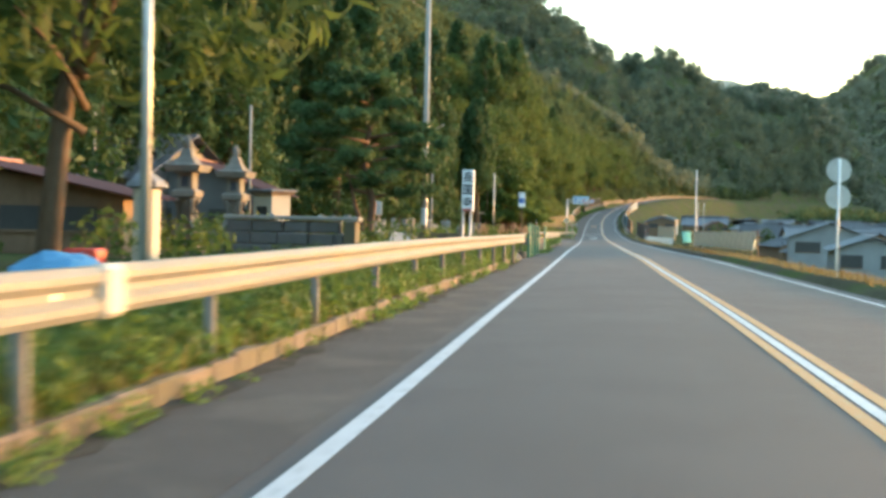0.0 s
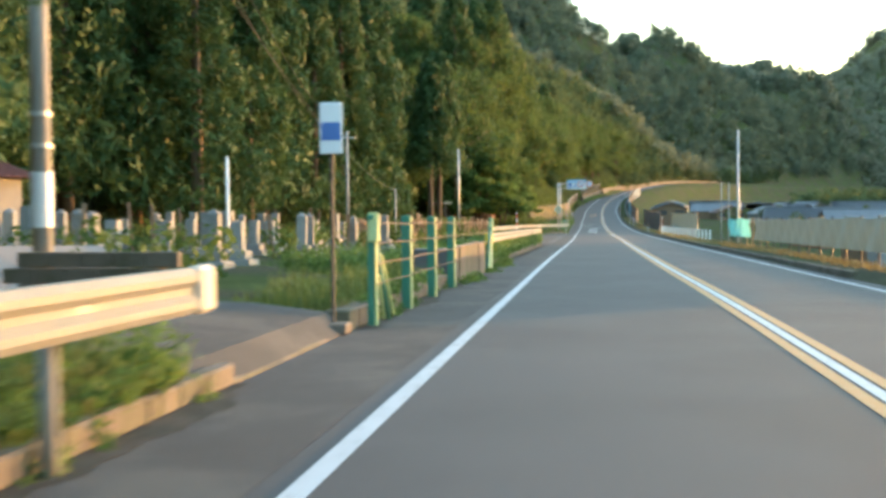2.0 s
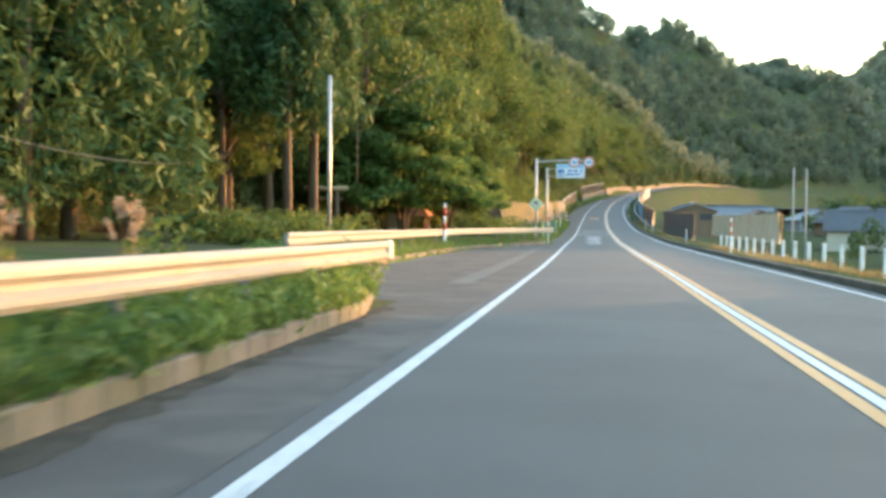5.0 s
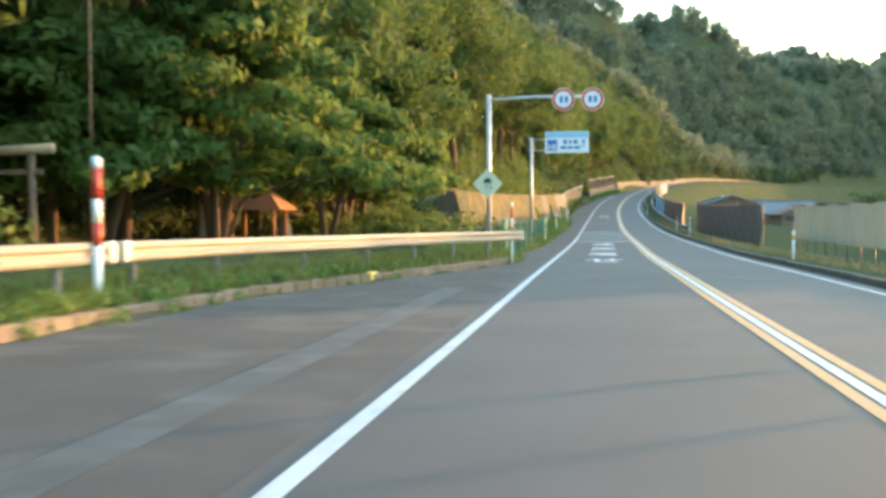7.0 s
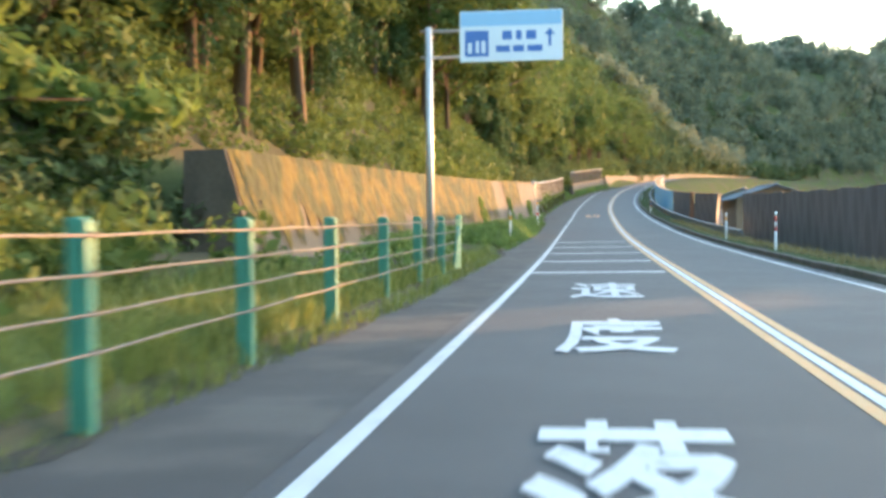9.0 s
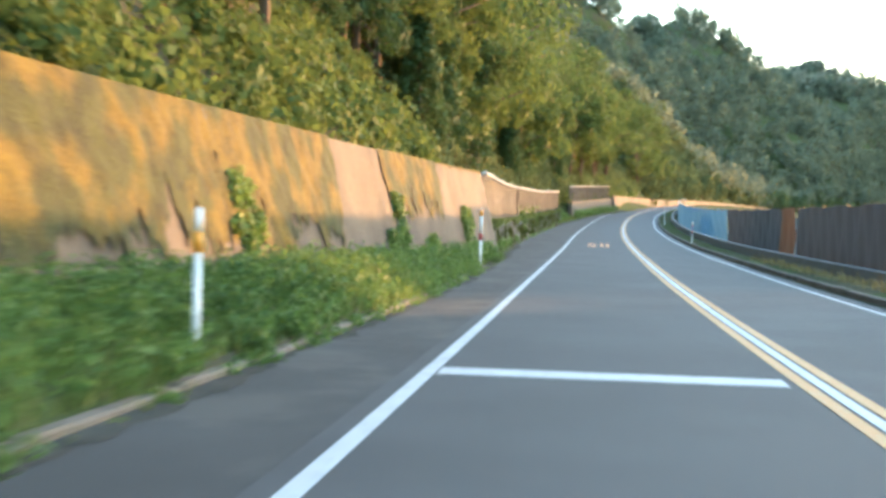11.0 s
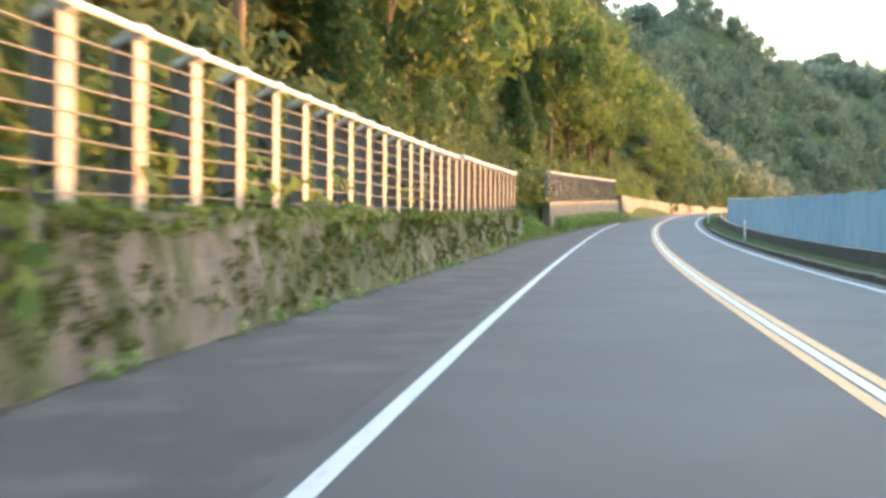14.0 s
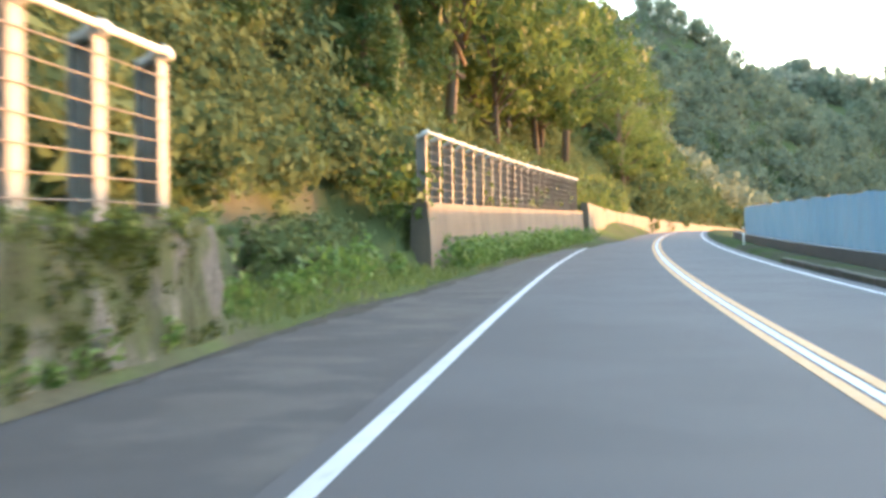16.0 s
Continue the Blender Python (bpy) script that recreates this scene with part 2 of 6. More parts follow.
PLUME = leaf_mat("pampas_plume", (0.3, 0.2, 0.13), (0.52, 0.4, 0.28), 0.4, 0.9)
CEDAR = leaf_mat("cedar_needles", (0.034, 0.072, 0.028), (0.092, 0.146, 0.05), 0.3, island=0.35, spec=0.1)
PINE = leaf_mat("pine_needles", (0.04, 0.085, 0.034), (0.12, 0.19, 0.075), 0.35, island=0.4, spec=0.1)
BROAD = leaf_mat("broad_leaves", (0.04, 0.078, 0.023), (0.145, 0.19, 0.05), 0.45, island=0.42, spec=0.1)
MOSS_LEAVES = leaf_mat("moss_leaves", (0.028, 0.04, 0.006), (0.085, 0.095, 0.014), 0.2, 0.9)
LAYER_LEAVES = leaf_mat("layered_leaves", (0.056, 0.112, 0.03), (0.195, 0.255, 0.062), 0.5, island=0.4, spec=0.1)
# far ridges and spur: haze is painted into the leaf colour
HAZED_RIDGE = leaf_mat("hazed_ridge_leaves", (0.185, 0.2, 0.15), (0.275, 0.285, 0.205), 0.5, 0.95, island=0.2, spec=0.03)
HAZED_SPUR = leaf_mat("hazed_spur_leaves", (0.125, 0.155, 0.11), (0.23, 0.25, 0.16), 0.5, 0.95, island=0.2, spec=0.03)
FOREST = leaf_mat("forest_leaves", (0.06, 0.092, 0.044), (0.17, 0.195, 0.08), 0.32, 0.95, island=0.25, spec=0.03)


# ---- mesh helpers ----
def mesh_of(name, verts, faces, material, smooth=False):
    me = bpy.data.meshes.new(name)
    me.from_pydata([tuple(v) for v in verts], [], [tuple(f) for f in faces])
    me.materials.append(material)
    if smooth:
        me.shade_smooth()
    me.update()
    return me


def quads_mesh(name, verts, material, n=4):
    """A mesh of loose polygons with n corners each, from an array of corners."""
    verts = np.asarray(verts, np.float32).reshape(-1, 3)
    count = len(verts) // n
    me = bpy.data.meshes.new(name)
    me.vertices.add(len(verts))
    me.vertices.foreach_set("co", verts.ravel())
    me.loops.add(len(verts))
    me.loops.foreach_set("vertex_index", np.arange(len(verts), dtype=np.int32))
    me.polygons.add(count)
    me.polygons.foreach_set("loop_start", np.arange(0, len(verts), n, dtype=np.int32))
    me.materials.append(material)
    me.update(calc_edges=True)
    return me


def part(name, bm, material, parent, label="", smooth=False):
    """Links a bmesh as one mesh object under a thing or a part."""
    me = bpy.data.meshes.new(name)
    bm.to_mesh(me)
    bm.free()
    me.materials.append(material)
    if smooth:
        me.shade_smooth()
    ob = new(name, me)
    if parent is not None:
        ob.parent = parent
    if label:
        ob["label"] = label
    return ob


def thing(name, place, label, category, group="", yaw=0.0):
    ob = new(name)
    ob.empty_display_size = 0.3
    ob.matrix_world = Matrix.Translation(place) @ Matrix.Rotation(yaw, 4, "Z")
    return tagged(ob, label, category, group)


def add_box(bm, lo, hi, bevel=0.0):
    lo, hi = Vector(lo), Vector(hi)
    made = bmesh.ops.create_cube(bm, size=1.0, matrix=Matrix.Translation((lo + hi) / 2) @ Matrix.Diagonal((*(hi - lo), 1)))
    if bevel:
        edges = {e for v in made["verts"] for e in v.link_edges}
        bmesh.ops.bevel(bm, geom=list(edges), offset=bevel, segments=1, affect="EDGES")
    return bm


def box(lo, hi, bevel=0.0):
    return add_box(bmesh.new(), lo, hi, bevel)


def add_tube(bm, points, radii, sides=8, caps=True):
    """A tube along points with a radius at each."""
    points = [Vector(p) for p in points]
    if not hasattr(radii, "__len__"):
        radii = [radii] * len(points)
    rings = []
    for i, p in enumerate(points):
        way = (points[min(i + 1, len(points) - 1)] - points[max(i - 1, 0)]).normalized()
        side = way.cross(Vector((0, 0, 1)) if abs(way.z) < 0.95 else Vector((0, 1, 0))).normalized()
        up = side.cross(way)
        rings.append([bm.verts.new(p + radii[i] * (math.cos(a) * side + math.sin(a) * up)) for a in (2 * math.pi * k / sides for k in range(sides))])
    for a, b in zip(rings, rings[1:]):
        for k in range(sides):
            bm.faces.new((a[k], a[(k + 1) % sides], b[(k + 1) % sides], b[k]))
    if caps:
        bm.faces.new(rings[0][::-1])
        bm.faces.new(rings[-1])
    return bm


def tube(points, radii, sides=8):
    bm = add_tube(bmesh.new(), points, radii, sides)
    bmesh.ops.recalc_face_normals(bm, faces=bm.faces)
    return bm


def ribbon(name, ys, cross, material, kind_label, category="", under=None):
    """A strip along the road: cross(y) gives (d, h) pairs; one mesh."""
    verts, faces = [], []
    n = len(cross(ys[0]))
    for y in ys:
        verts += [W(y, d, h) for d, h in cross(y)]
    for i in range(len(ys) - 1):
        for k in range(n - 1):
            a = i * n + k
            faces.append((a, a + 1, a + n + 1, a + n))
    ob = new(name, mesh_of(name, verts, faces, material))
    if kind_label:
        tagged(ob, kind_label, category, kind="structure")
    return ob


# ---- ground, one sheet with valley, hillside and far ridges ----
foot_d = table([(-400, -30), (40, -27), (100, -25), (150, -18), (185, -11.5), (188, -9.8), (215, -7.7), (245, -5.3), (260, -5.2), (320, -5.2), (337, -5.0), (378, -3.0), (456, 0.2), (500, -1), (3000, -1)])
foot_h = table([(-400, 0.4), (150, 0.5), (185, 0.5), (188.2, 0.6), (190, 2.5), (215, 2.7), (245, 2.7), (247.5, 1.1), (320, 1.2), (325, 0.6), (334, 0.6), (339, 1.7), (378, 1.9), (456, 0.9), (3000, 0.8)])
left_edge = table([(-400, -2.85), (99, -2.85), (102, -3.2), (109, -5.6), (114, -6.0), (131, -6.2), (141, -5.7), (149, -4.1), (156, -2.9), (160, -2.6), (168, -3.3), (180, -3.0), (210, -3.1), (225, -2.9), (247, -3.2), (264, -3.8), (270, -4.25), (296, -4.3), (322, -4.1), (332, -3.6), (352, -2.9), (378, -1.9), (456, -1.7), (3000, -1.7)])
RIGHT_EDGE = 5.35
wall_face = table([(-400, -400), (187.4, -400), (188.3, -8.1), (245.4, -3.9), (259, -4.15), (274, -4.3), (322, -4.35), (323, -6), (336, -6), (337.5, -4.2), (378, -2.2), (400, -1.6), (456, 1.1), (520, -0.4), (640, -0.6), (3000, -0.6)])


hill_lift = table([(0, 1), (400, 1), (460, 1.2), (620, 1.2), (780, 0.95), (850, 0.9), (3000, 0.92)])


# wooded spurs round the bend: station, x of the crest's knee, height there, fall to either side, fall along the road
SPURS = ((700, 0, 87, -0.85, 0.9, 0.8), (772, 26, 106, 0.8, 0.82, 0.75), (850, 101, 89, 0.25, 0.35, 0.6), (1150, 190, 106, 0.6, -0.5, 0.5))


def spur_height(x, y, axes):
    """Height of the rounded spurs that come down to the road one behind the other."""
    tall = 8.0
    for sy, sx, top, left, right, side in axes:
        u = x - sx + 5 * noise.noise(Vector((x * 0.02, y * 0.02, sy)))
        fall = left * math.sqrt(u * u + 60) if u < 0 else right * math.sqrt(u * u + 60)
        fall += 1.2 * max(0, u - 140)
        v = math.sqrt((y - sy) ** 2 + 150) - 12
        bumps = 3.0 * noise.noise(Vector((x * 0.05, y * 0.05, sy * 0.1)))
        tall = max(tall, min(165, top + 6 * max(0, min(left, right)) - fall + bumps) - side * v)
    return tall


def ground_height(x, y):
    """Height of the ground, from the road's line, the hill's foot and the ridges."""
    d, base = x - float(road_x(y)), float(road_z(y))
    edge, fd, fh = float(left_edge(y)), float(foot_d(y)), float(foot_h(y))
    if edge - 0.05 < d < RIGHT_EDGE + 0.05:
        return base - 0.12
    rough = noise.noise(Vector((x * 0.012, y * 0.009, 0.3)))
    if d <= edge:
        face = float(wall_face(y))
        if face > -100 and d > face - 0.2:
            return base + 0.1 + 0.2 * min(1, (edge - d) / 1.2) + 0.06 * noise.noise(Vector((x * 0.5, y * 0.5, 2)))
        if d > fd:
            if face > -100:
                return base + 0.3 + (fh - 0.3) * min(1, (face - 0.2 - d) / max(0.05, face - 0.2 - fd))
            return base + 0.14 + (fh - 0.14) * min(1, (edge - d) / max(0.5, edge - fd) * 1.3) + 0.06 * noise.noise(Vector((x * 0.5, y * 0.5, 2)))
        up = fd - d
        spur = 1 + 0.35 * noise.noise(Vector((1.7, y * 0.013, 0.4))) + 0.25 * rough
        crest = 128 + 34 * noise.noise(Vector((4.1, y * 0.006, 1.9)))
        rise = 1.15 * up * spur * float(hill_lift(y))
        h = fh + crest * (1 - math.exp(-rise / crest)) + min(1.0, up / 9) * 2.5 * noise.noise(Vector((x * 0.06, y * 0.06, 5)))
        near = base * max(0, 1 - up / 300) + h
        if y > 540:
            far_ = min(base + fh + (1.3 + 0.4 * min(1, max(0, (y - 790) / 60))) * up, max(base + fh, spur_height(x, y, SPURS[:3])))
            if y > 900:
                far_ = max(spur_height(x, y, SPURS), 10)
            u = min(1.0, (y - 540) / 90)
            near += (far_ - near) * u * u * (3 - 2 * u)
        return near
    out = d - RIGHT_EDGE
    bank = table([(0, 0.12), (0.8, 0.16), (1.6, 0.0), (6, -1.4), (14, -2.6), (400, -3.2)])
    h = base * math.exp(-max(0, out - 5) / (9 if base > 0 else 200)) + float(bank(out)) + 0.05 * noise.noise(Vector((x * 0.4, y * 0.4, 2)))
    far = max(0.0, min(1.0, (out - 190 - 60 * rough) / 260)) * max(0.0, min(1.0, (y - 1.5 * x - 350) / 350))
    ahead = max(0.0, min(1.0, (y - 980) / 600)) * max(0.0, min(1.0, (y - 1.5 * x - 250) / 500))
    ridge = 150 + 55 * noise.noise(Vector((x * 0.003, y * 0.003, 7))) + 25 * noise.noise(Vector((x * 0.011, y * 0.011, 3)))
    if y > 900:
        h = max(h, spur_height(x, y, SPURS))
    return h + ridge * max(far * far * (3 - 2 * far) * 0.75, ahead * ahead * (3 - 2 * ahead))


def build_ground():
    ys = list(np.arange(-160, 520, 4.0)) + list(np.arange(520, 900, 12.0)) + list(np.arange(900, 2700, 50.0))
    ds = [-420, -340, -270, -210, -165, -130, -105, -85, -70, -58, -48, -40, -34, -29, -25, -21, -18, -15, -12.5, -10.5, -9, -7.8, -6.8, -6.1, -5.5, -5.0, -4.6, -4.2, -3.8, -3.4, -3.1, -2.8, -2.4, 0, 5.2, 5.5, 5.9, 6.4, 7, 7.8, 9, 11, 14, 19, 27, 40, 60, 90, 130, 170, 210, 260, 320, 400, 500, 640, 820]
    verts, faces, n = [], [], len(ds)
    for y in ys:
        cx = float(road_x(y))
        for d in ds:
            verts.append((cx + d, y, ground_height(cx + d, y)))
    for i in range(len(ys) - 1):
        for k in range(n - 1):
            a = i * n + k
            faces.append((a, a + 1, a + n + 1, a + n))
    ob = new("ground", mesh_of("ground", verts, faces, SOIL, True))
    tagged(ob, "earth and leaf litter of the verges, fields and wooded slopes", "ground", kind="structure")


build_ground()

# ---- road ----
YS = list(np.arange(-60, 480, 2.0)) + list(np.arange(480, 800, 6.0))
ribbon("road", YS, lambda y: [(float(left_edge(y)), -0.01), (-1.6, 0.0), (0.3, 0.012), (1.98, 0.02), (3.6, 0.012), (RIGHT_EDGE, -0.01)], ASPHALT, "grey worn asphalt two-lane road along the hill foot", "road")
road_top = lambda d: float(np.interp(d, [-8, -1.6, 0.3, 1.98, 3.6, 6], [-0.01, 0.0, 0.012, 0.02, 0.012, -0.01]))


def line(name, d, width, material, label, y0=-60, y1=790, lift=0.005, drift=lambda y: 0.0):
    ys = [y for y in YS if y0 <= y <= y1]
    ribbon(name, ys, lambda y: [(d + drift(y) - width / 2, road_top(d - width / 2) + lift), (d + drift(y) + width / 2, road_top(d + width / 2) + lift)], material, label, "road marking")


line("edge_line_1", -1.43, 0.135, LINE_WHITE, "solid white edge line painted on the asphalt")
line("edge_line_2", 4.86, 0.11, LINE_WHITE, "solid white edge line on the far side of the road")
MIDDLE = table([(0, -0.05), (140, -0.05), (230, -0.02), (800, 0.0)])
line("centre_line", 1.98, 0.11, LINE_WHITE, "solid white centre line between two yellow lines", drift=MIDDLE)
line("yellow_line_1", 1.83, 0.12, LINE_YELLOW, "solid yellow no-overtaking line beside the white line", drift=MIDDLE)
line("yellow_line_2", 2.13, 0.12, LINE_YELLOW, "solid yellow no-overtaking line beside the white line", drift=MIDDLE)


# ---- foliage meshes ----
def leaf_quads(centres, size, rng, stretch=1.0, normals=None, droop=0.0, jitter=0.55, wide=0.62):
    """Four corners for each leaf spray at the given centres, lying roughly along the crown's surface."""
    n = len(centres)
    face = rng.normal(size=(n, 3))
    if normals is not None:
        face = normals + jitter * face
    face /= np.linalg.norm(face, axis=1, keepdims=True)
    a = rng.normal(size=(n, 3))
    a[:, 2] -= droop
    a -= np.sum(a * face, 1, keepdims=True) * face
    a /= np.linalg.norm(a, axis=1, keepdims=True)
    b = np.cross(face, a)
    s = size * rng.uniform(0.55, 1.4, (n, 1))
    u, v = a * s * stretch, b * s * wide
    bend = face * s * 0.22
    return np.stack([centres - u, centres - v + bend, centres + u, centres + v + bend], 1)


def crown_clumps(clumps, per, size, rng, stretch=1.0, droop=0.0, flat=1.0, wide=0.62, jitter=0.55):
    """Leaf sprays on the shells of round clumps (x, y, z, r)."""
    out = []
    for x, y, z, r in clumps:
        v = rng.normal(size=(per, 3))
        v /= np.linalg.norm(v, axis=1, keepdims=True)
        c = v * r * rng.uniform(0.55, 1.05, (per, 1))
        c[:, 2] *= flat
        out.append(leaf_quads(c + (x, y, z), size, rng, stretch, v, droop, jitter, wide))
    return np.concatenate(out)


def cedar_tree(seed, height, bare=0.0):
    rng = np.random.default_rng(seed)
    base = height * (bare + rng.uniform(0.1, 0.2))
    bm = bmesh.new()
    add_tube(bm, [(0, 0, -0.6), (0.05, 0, height * 0.3), (0, 0.08, height * 0.7), (0, 0, height * 0.98)], [0.02 * height, 0.016 * height, 0.009 * height, 0.02], 7)
    clumps = []
    for k in range(96):
        u = (k + rng.uniform(0, 1)) / 96
        z = base + (height - base) * u
        reach = (0.185 * height) * (1 - u) ** 0.62 * rng.uniform(0.6, 1.05) + 0.2
        a = k * 2.4 + rng.uniform(-0.5, 0.5)
        clumps.append((reach * 0.85 * math.cos(a), reach * 0.85 * math.sin(a), z - 0.22 * reach, 0.42 + 0.22 * reach))
        if k % 9 == 0:
            add_tube(bm, [(0, 0, z), (reach * 0.7 * math.cos(a), reach * 0.7 * math.sin(a), z - 0.2 * reach)], [0.05, 0.02], 4)
    return bm, crown_clumps(clumps, 105, 0.215, rng, 1.3, 0.5, 0.95, 0.6, 0.35)[:, :3]


def layered_tree(seed, height, spread):
    """A spreading tree whose boughs carry flat, drooping layers of leaves."""
    rng = np.random.default_rng(seed)
    bm = bmesh.new()
    for q in range(3):
        a = 2.1 * q + 0.4
        add_tube(bm, [(0, 0, -0.5), (0.5 * math.cos(a), 0.5 * math.sin(a), height * 0.25), (1.2 * math.cos(a), 1.2 * math.sin(a), height * 0.55), (1.5 * math.cos(a), 1.5 * math.sin(a), height * 0.8)], [0.16, 0.13, 0.09, 0.03], 7)
    clumps = []
    for k in range(52):
        u = (k + rng.uniform(0, 1)) / 52
        a = k * 2.4 + rng.uniform(-0.5, 0.5)
        r = spread * (1 - u) ** 0.45 * rng.uniform(0.45, 1.05)
        p = (r * math.cos(a), r * math.sin(a), height * (0.3 + 0.66 * u) - 0.05 * r)
        if k % 2 == 0:
            add_tube(bm, [(0.25 * p[0], 0.25 * p[1], p[2] - 0.7), (0.6 * p[0], 0.6 * p[1], p[2] - 0.2), (p[0], p[1], p[2] - 0.15)], [0.06, 0.04, 0.015], 5)
        for q, drop_ in ((0.7, 0.1), (0.95, 0.0), (1.15, -0.18)):
            clumps.append((p[0] * q + rng.uniform(-0.35, 0.35), p[1] * q + rng.uniform(-0.35, 0.35), p[2] + drop_, rng.uniform(0.6, 1.1)))
    return bm, crown_clumps(clumps, 95, 0.15, rng, 1.3, 0.3, 0.42, 0.55, 0.4)


def broad_tree(seed, height, spread):
    rng = np.random.default_rng(seed)
    bm = bmesh.new()
    lean = rng.uniform(-0.1, 0.1, 2) * height
    top = (lean[0], lean[1], height * 0.62)
    add_tube(bm, [(0, 0, -0.6), (lean[0] * 0.3, lean[1] * 0.3, height * 0.3), top, (lean[0] * 1.2, lean[1] * 1.2, height * 0.85)], [0.022 * height, 0.017 * height, 0.011 * height, 0.02], 7)
    clumps = []
    for k in range(26):
        a, u = rng.uniform(0, 2 * math.pi), rng.uniform(0.0, 1.0)
        r = spread * math.sqrt(rng.uniform(0.05, 1)) * math.sin(math.pi * (0.22 + 0.68 * u))
        p = (lean[0] + r * math.cos(a), lean[1] + r * math.sin(a), height * (0.3 + 0.66 * u))
        clumps.append((*p, spread * rng.uniform(0.2, 0.36)))
        if k % 2 == 0:
            s = (lean[0] * 0.6, lean[1] * 0.6, height * (0.22 + 0.4 * u))
            add_tube(bm, [s, ((s[0] + p[0]) / 2, (s[1] + p[1]) / 2, (s[2] + p[2]) / 2 + 0.2), p], [0.008 * height, 0.005 * height, 0.015], 5)
    return bm, crown_clumps(clumps, 150, 0.22, rng, 1.2, 0.2, 0.75, 0.6)[:, :3]


def pine_tree(seed, height, spread):
    """A garden pine: leaning trunk, long level boughs, each with its own flat pad of needles."""
    rng = np.random.default_rng(seed)
    bm = bmesh.new()
    add_tube(bm, [(0, 0, -0.5), (0.35, 0.1, height * 0.25), (-0.15, 0.3, height * 0.5), (0.3, 0.1, height * 0.75), (0.1, 0.0, height * 0.95)], [0.2, 0.17, 0.13, 0.09, 0.03], 8)
    add_tube(bm, [(0.1, 0, 0.2), (-0.5, 0.2, height * 0.25), (-0.9, 0.3, height * 0.45)], [0.13, 0.11, 0.05], 7)
    clumps = []
    for k in range(26):
        u = 0.32 + 0.66 * (k + 0.5) / 26
        a = k * 2.4 + rng.uniform(-0.3, 0.3)
        r = spread * min(1.0, (1.12 - u) / 0.55) ** 0.7 * rng.uniform(0.6, 1.0)
        c, s = math.cos(a), math.sin(a)
        z = height * u
        add_tube(bm, [(0.1, 0.1, z - 0.35), (r * 0.5 * c, r * 0.5 * s, z - 0.12), (r * c, r * s, z - 0.1)], [0.07, 0.045, 0.02], 5)
        for q in range(9):
            v = rng.uniform(0.35, 1.1)
            w = rng.normal() * 0.32 * (0.5 + v)
            clumps.append((r * v * c - w * s, r * v * s + w * c, z + rng.uniform(-0.14, 0.16), rng.uniform(0.34, 0.62)))
    return bm, crown_clumps(clumps, 75, 0.11, rng, 1.6, 0.0, 0.5, 0.35)


def make_tree(name, built, bark, leaves, label):
    bm, quads = built
    ob = thing(name, (0, 0, -500), label, "tree")
    bmesh.ops.recalc_face_normals(bm, faces=bm.faces)
    part("trunk", bm, bark, ob, smooth=True)
    crown = new("crown", quads_mesh("crown", quads, leaves, quads.shape[1]))
    crown.parent = ob
    return ob


def plant(proto, x, y, turn, scale=1.0, group=""):
    m = Matrix.Translation((x, y, ground_height(x, y) - 0.05)) @ Matrix.Rotation(turn, 4, "Z")
    ob = copy_thing(proto, m)
    ob.scale = (scale, scale, scale * (1 + 0.15 * math.sin(turn * 3)))
    if group:
        ob["group"] = group
    return ob


def drop(proto):
    for o in (*proto.children_recursive, proto):
        bpy.data.objects.remove(o)


CEDARS = [make_tree("cedar_tree", cedar_tree(11 + k, h), BARK, CEDAR, "tall dark green cedar with drooping sprays on the hill foot") for k, h in enumerate((17, 20, 15))]
BROADS = [make_tree("broadleaf_tree", broad_tree(31 + k, h, s), BARK, BROAD, "leafy yellow-green broadleaf tree at the wood's edge") for k, (h, s) in enumerate(((10, 4.2), (13, 4.8), (8, 3.8)))]
PINES = [make_tree("pine_tree", pine_tree(51, 7.5, 4.4), PINE_BARK, PINE, "garden pine with layered flat pads of needles")]

TALLS = [make_tree("cedar_tree", cedar_tree(21, 15, 0.24), BARK, CEDAR, "tall cedar with a bare pale trunk beside the shrine")]
LAYERED = [make_tree("layered_tree", layered_tree(81 + k, h, w_), BARK, LAYER_LEAVES, "spreading green tree with flat drooping layers of leaves") for k, (h, w_) in enumerate(((7.8, 4.4), (6.6, 3.8)))]

rng = np.random.default_rng(5)
rnd = random.Random(7)


def scatter(protos, spots, lo, hi, group):
    for x, y in spots:
        plant(rnd.choice(protos), x, y, rnd.uniform(0, 6.28), rnd.uniform(lo, hi), group)


# cedars behind temple and graveyard
spots = []
for k in range(50):
    y = 20 + k * 2.25 + rnd.uniform(-1.5, 1.5)
    spots.append((float(road_x(y)) + float(foot_d(y)) + rnd.uniform(-9, 5), y))
scatter(CEDARS, spots, 0.85, 1.25, "cedars of the hill foot")
# broadleaf wood by the lay-by and above the walls
spots = []
for k in range(40):
    y = 128 + k * 2.1 + rnd.uniform(-1.2, 1.2)
    spots.append((float(road_x(y)) + min(float(foot_d(y)), -8.5 if y > 154 else -19.0) - (rnd.uniform(-2.5, 5) if y < 176 else rnd.uniform(0.5, 6)), y))
for k in range(84):
    y = 205 + k * 3.0 + rnd.uniform(-1.4, 1.4)
    spots.append((float(road_x(y)) + float(foot_d(y)) - rnd.uniform(1.2, 10), y))
for k in range(34):
    y = 181 + k * 2.05 + rnd.uniform(-0.9, 0.9)
    spots.append((float(road_x(y)) + float(foot_d(y)) - rnd.uniform(3, 15), y))
scatter(BROADS, spots, 0.75, 1.25, "broadleaf trees of the slope")
spots = []
for k in range(14):
    y = 184 + k * 4.6
    spots.append((float(road_x(y)) + float(foot_d(y)) - rnd.uniform(4, 9), y))
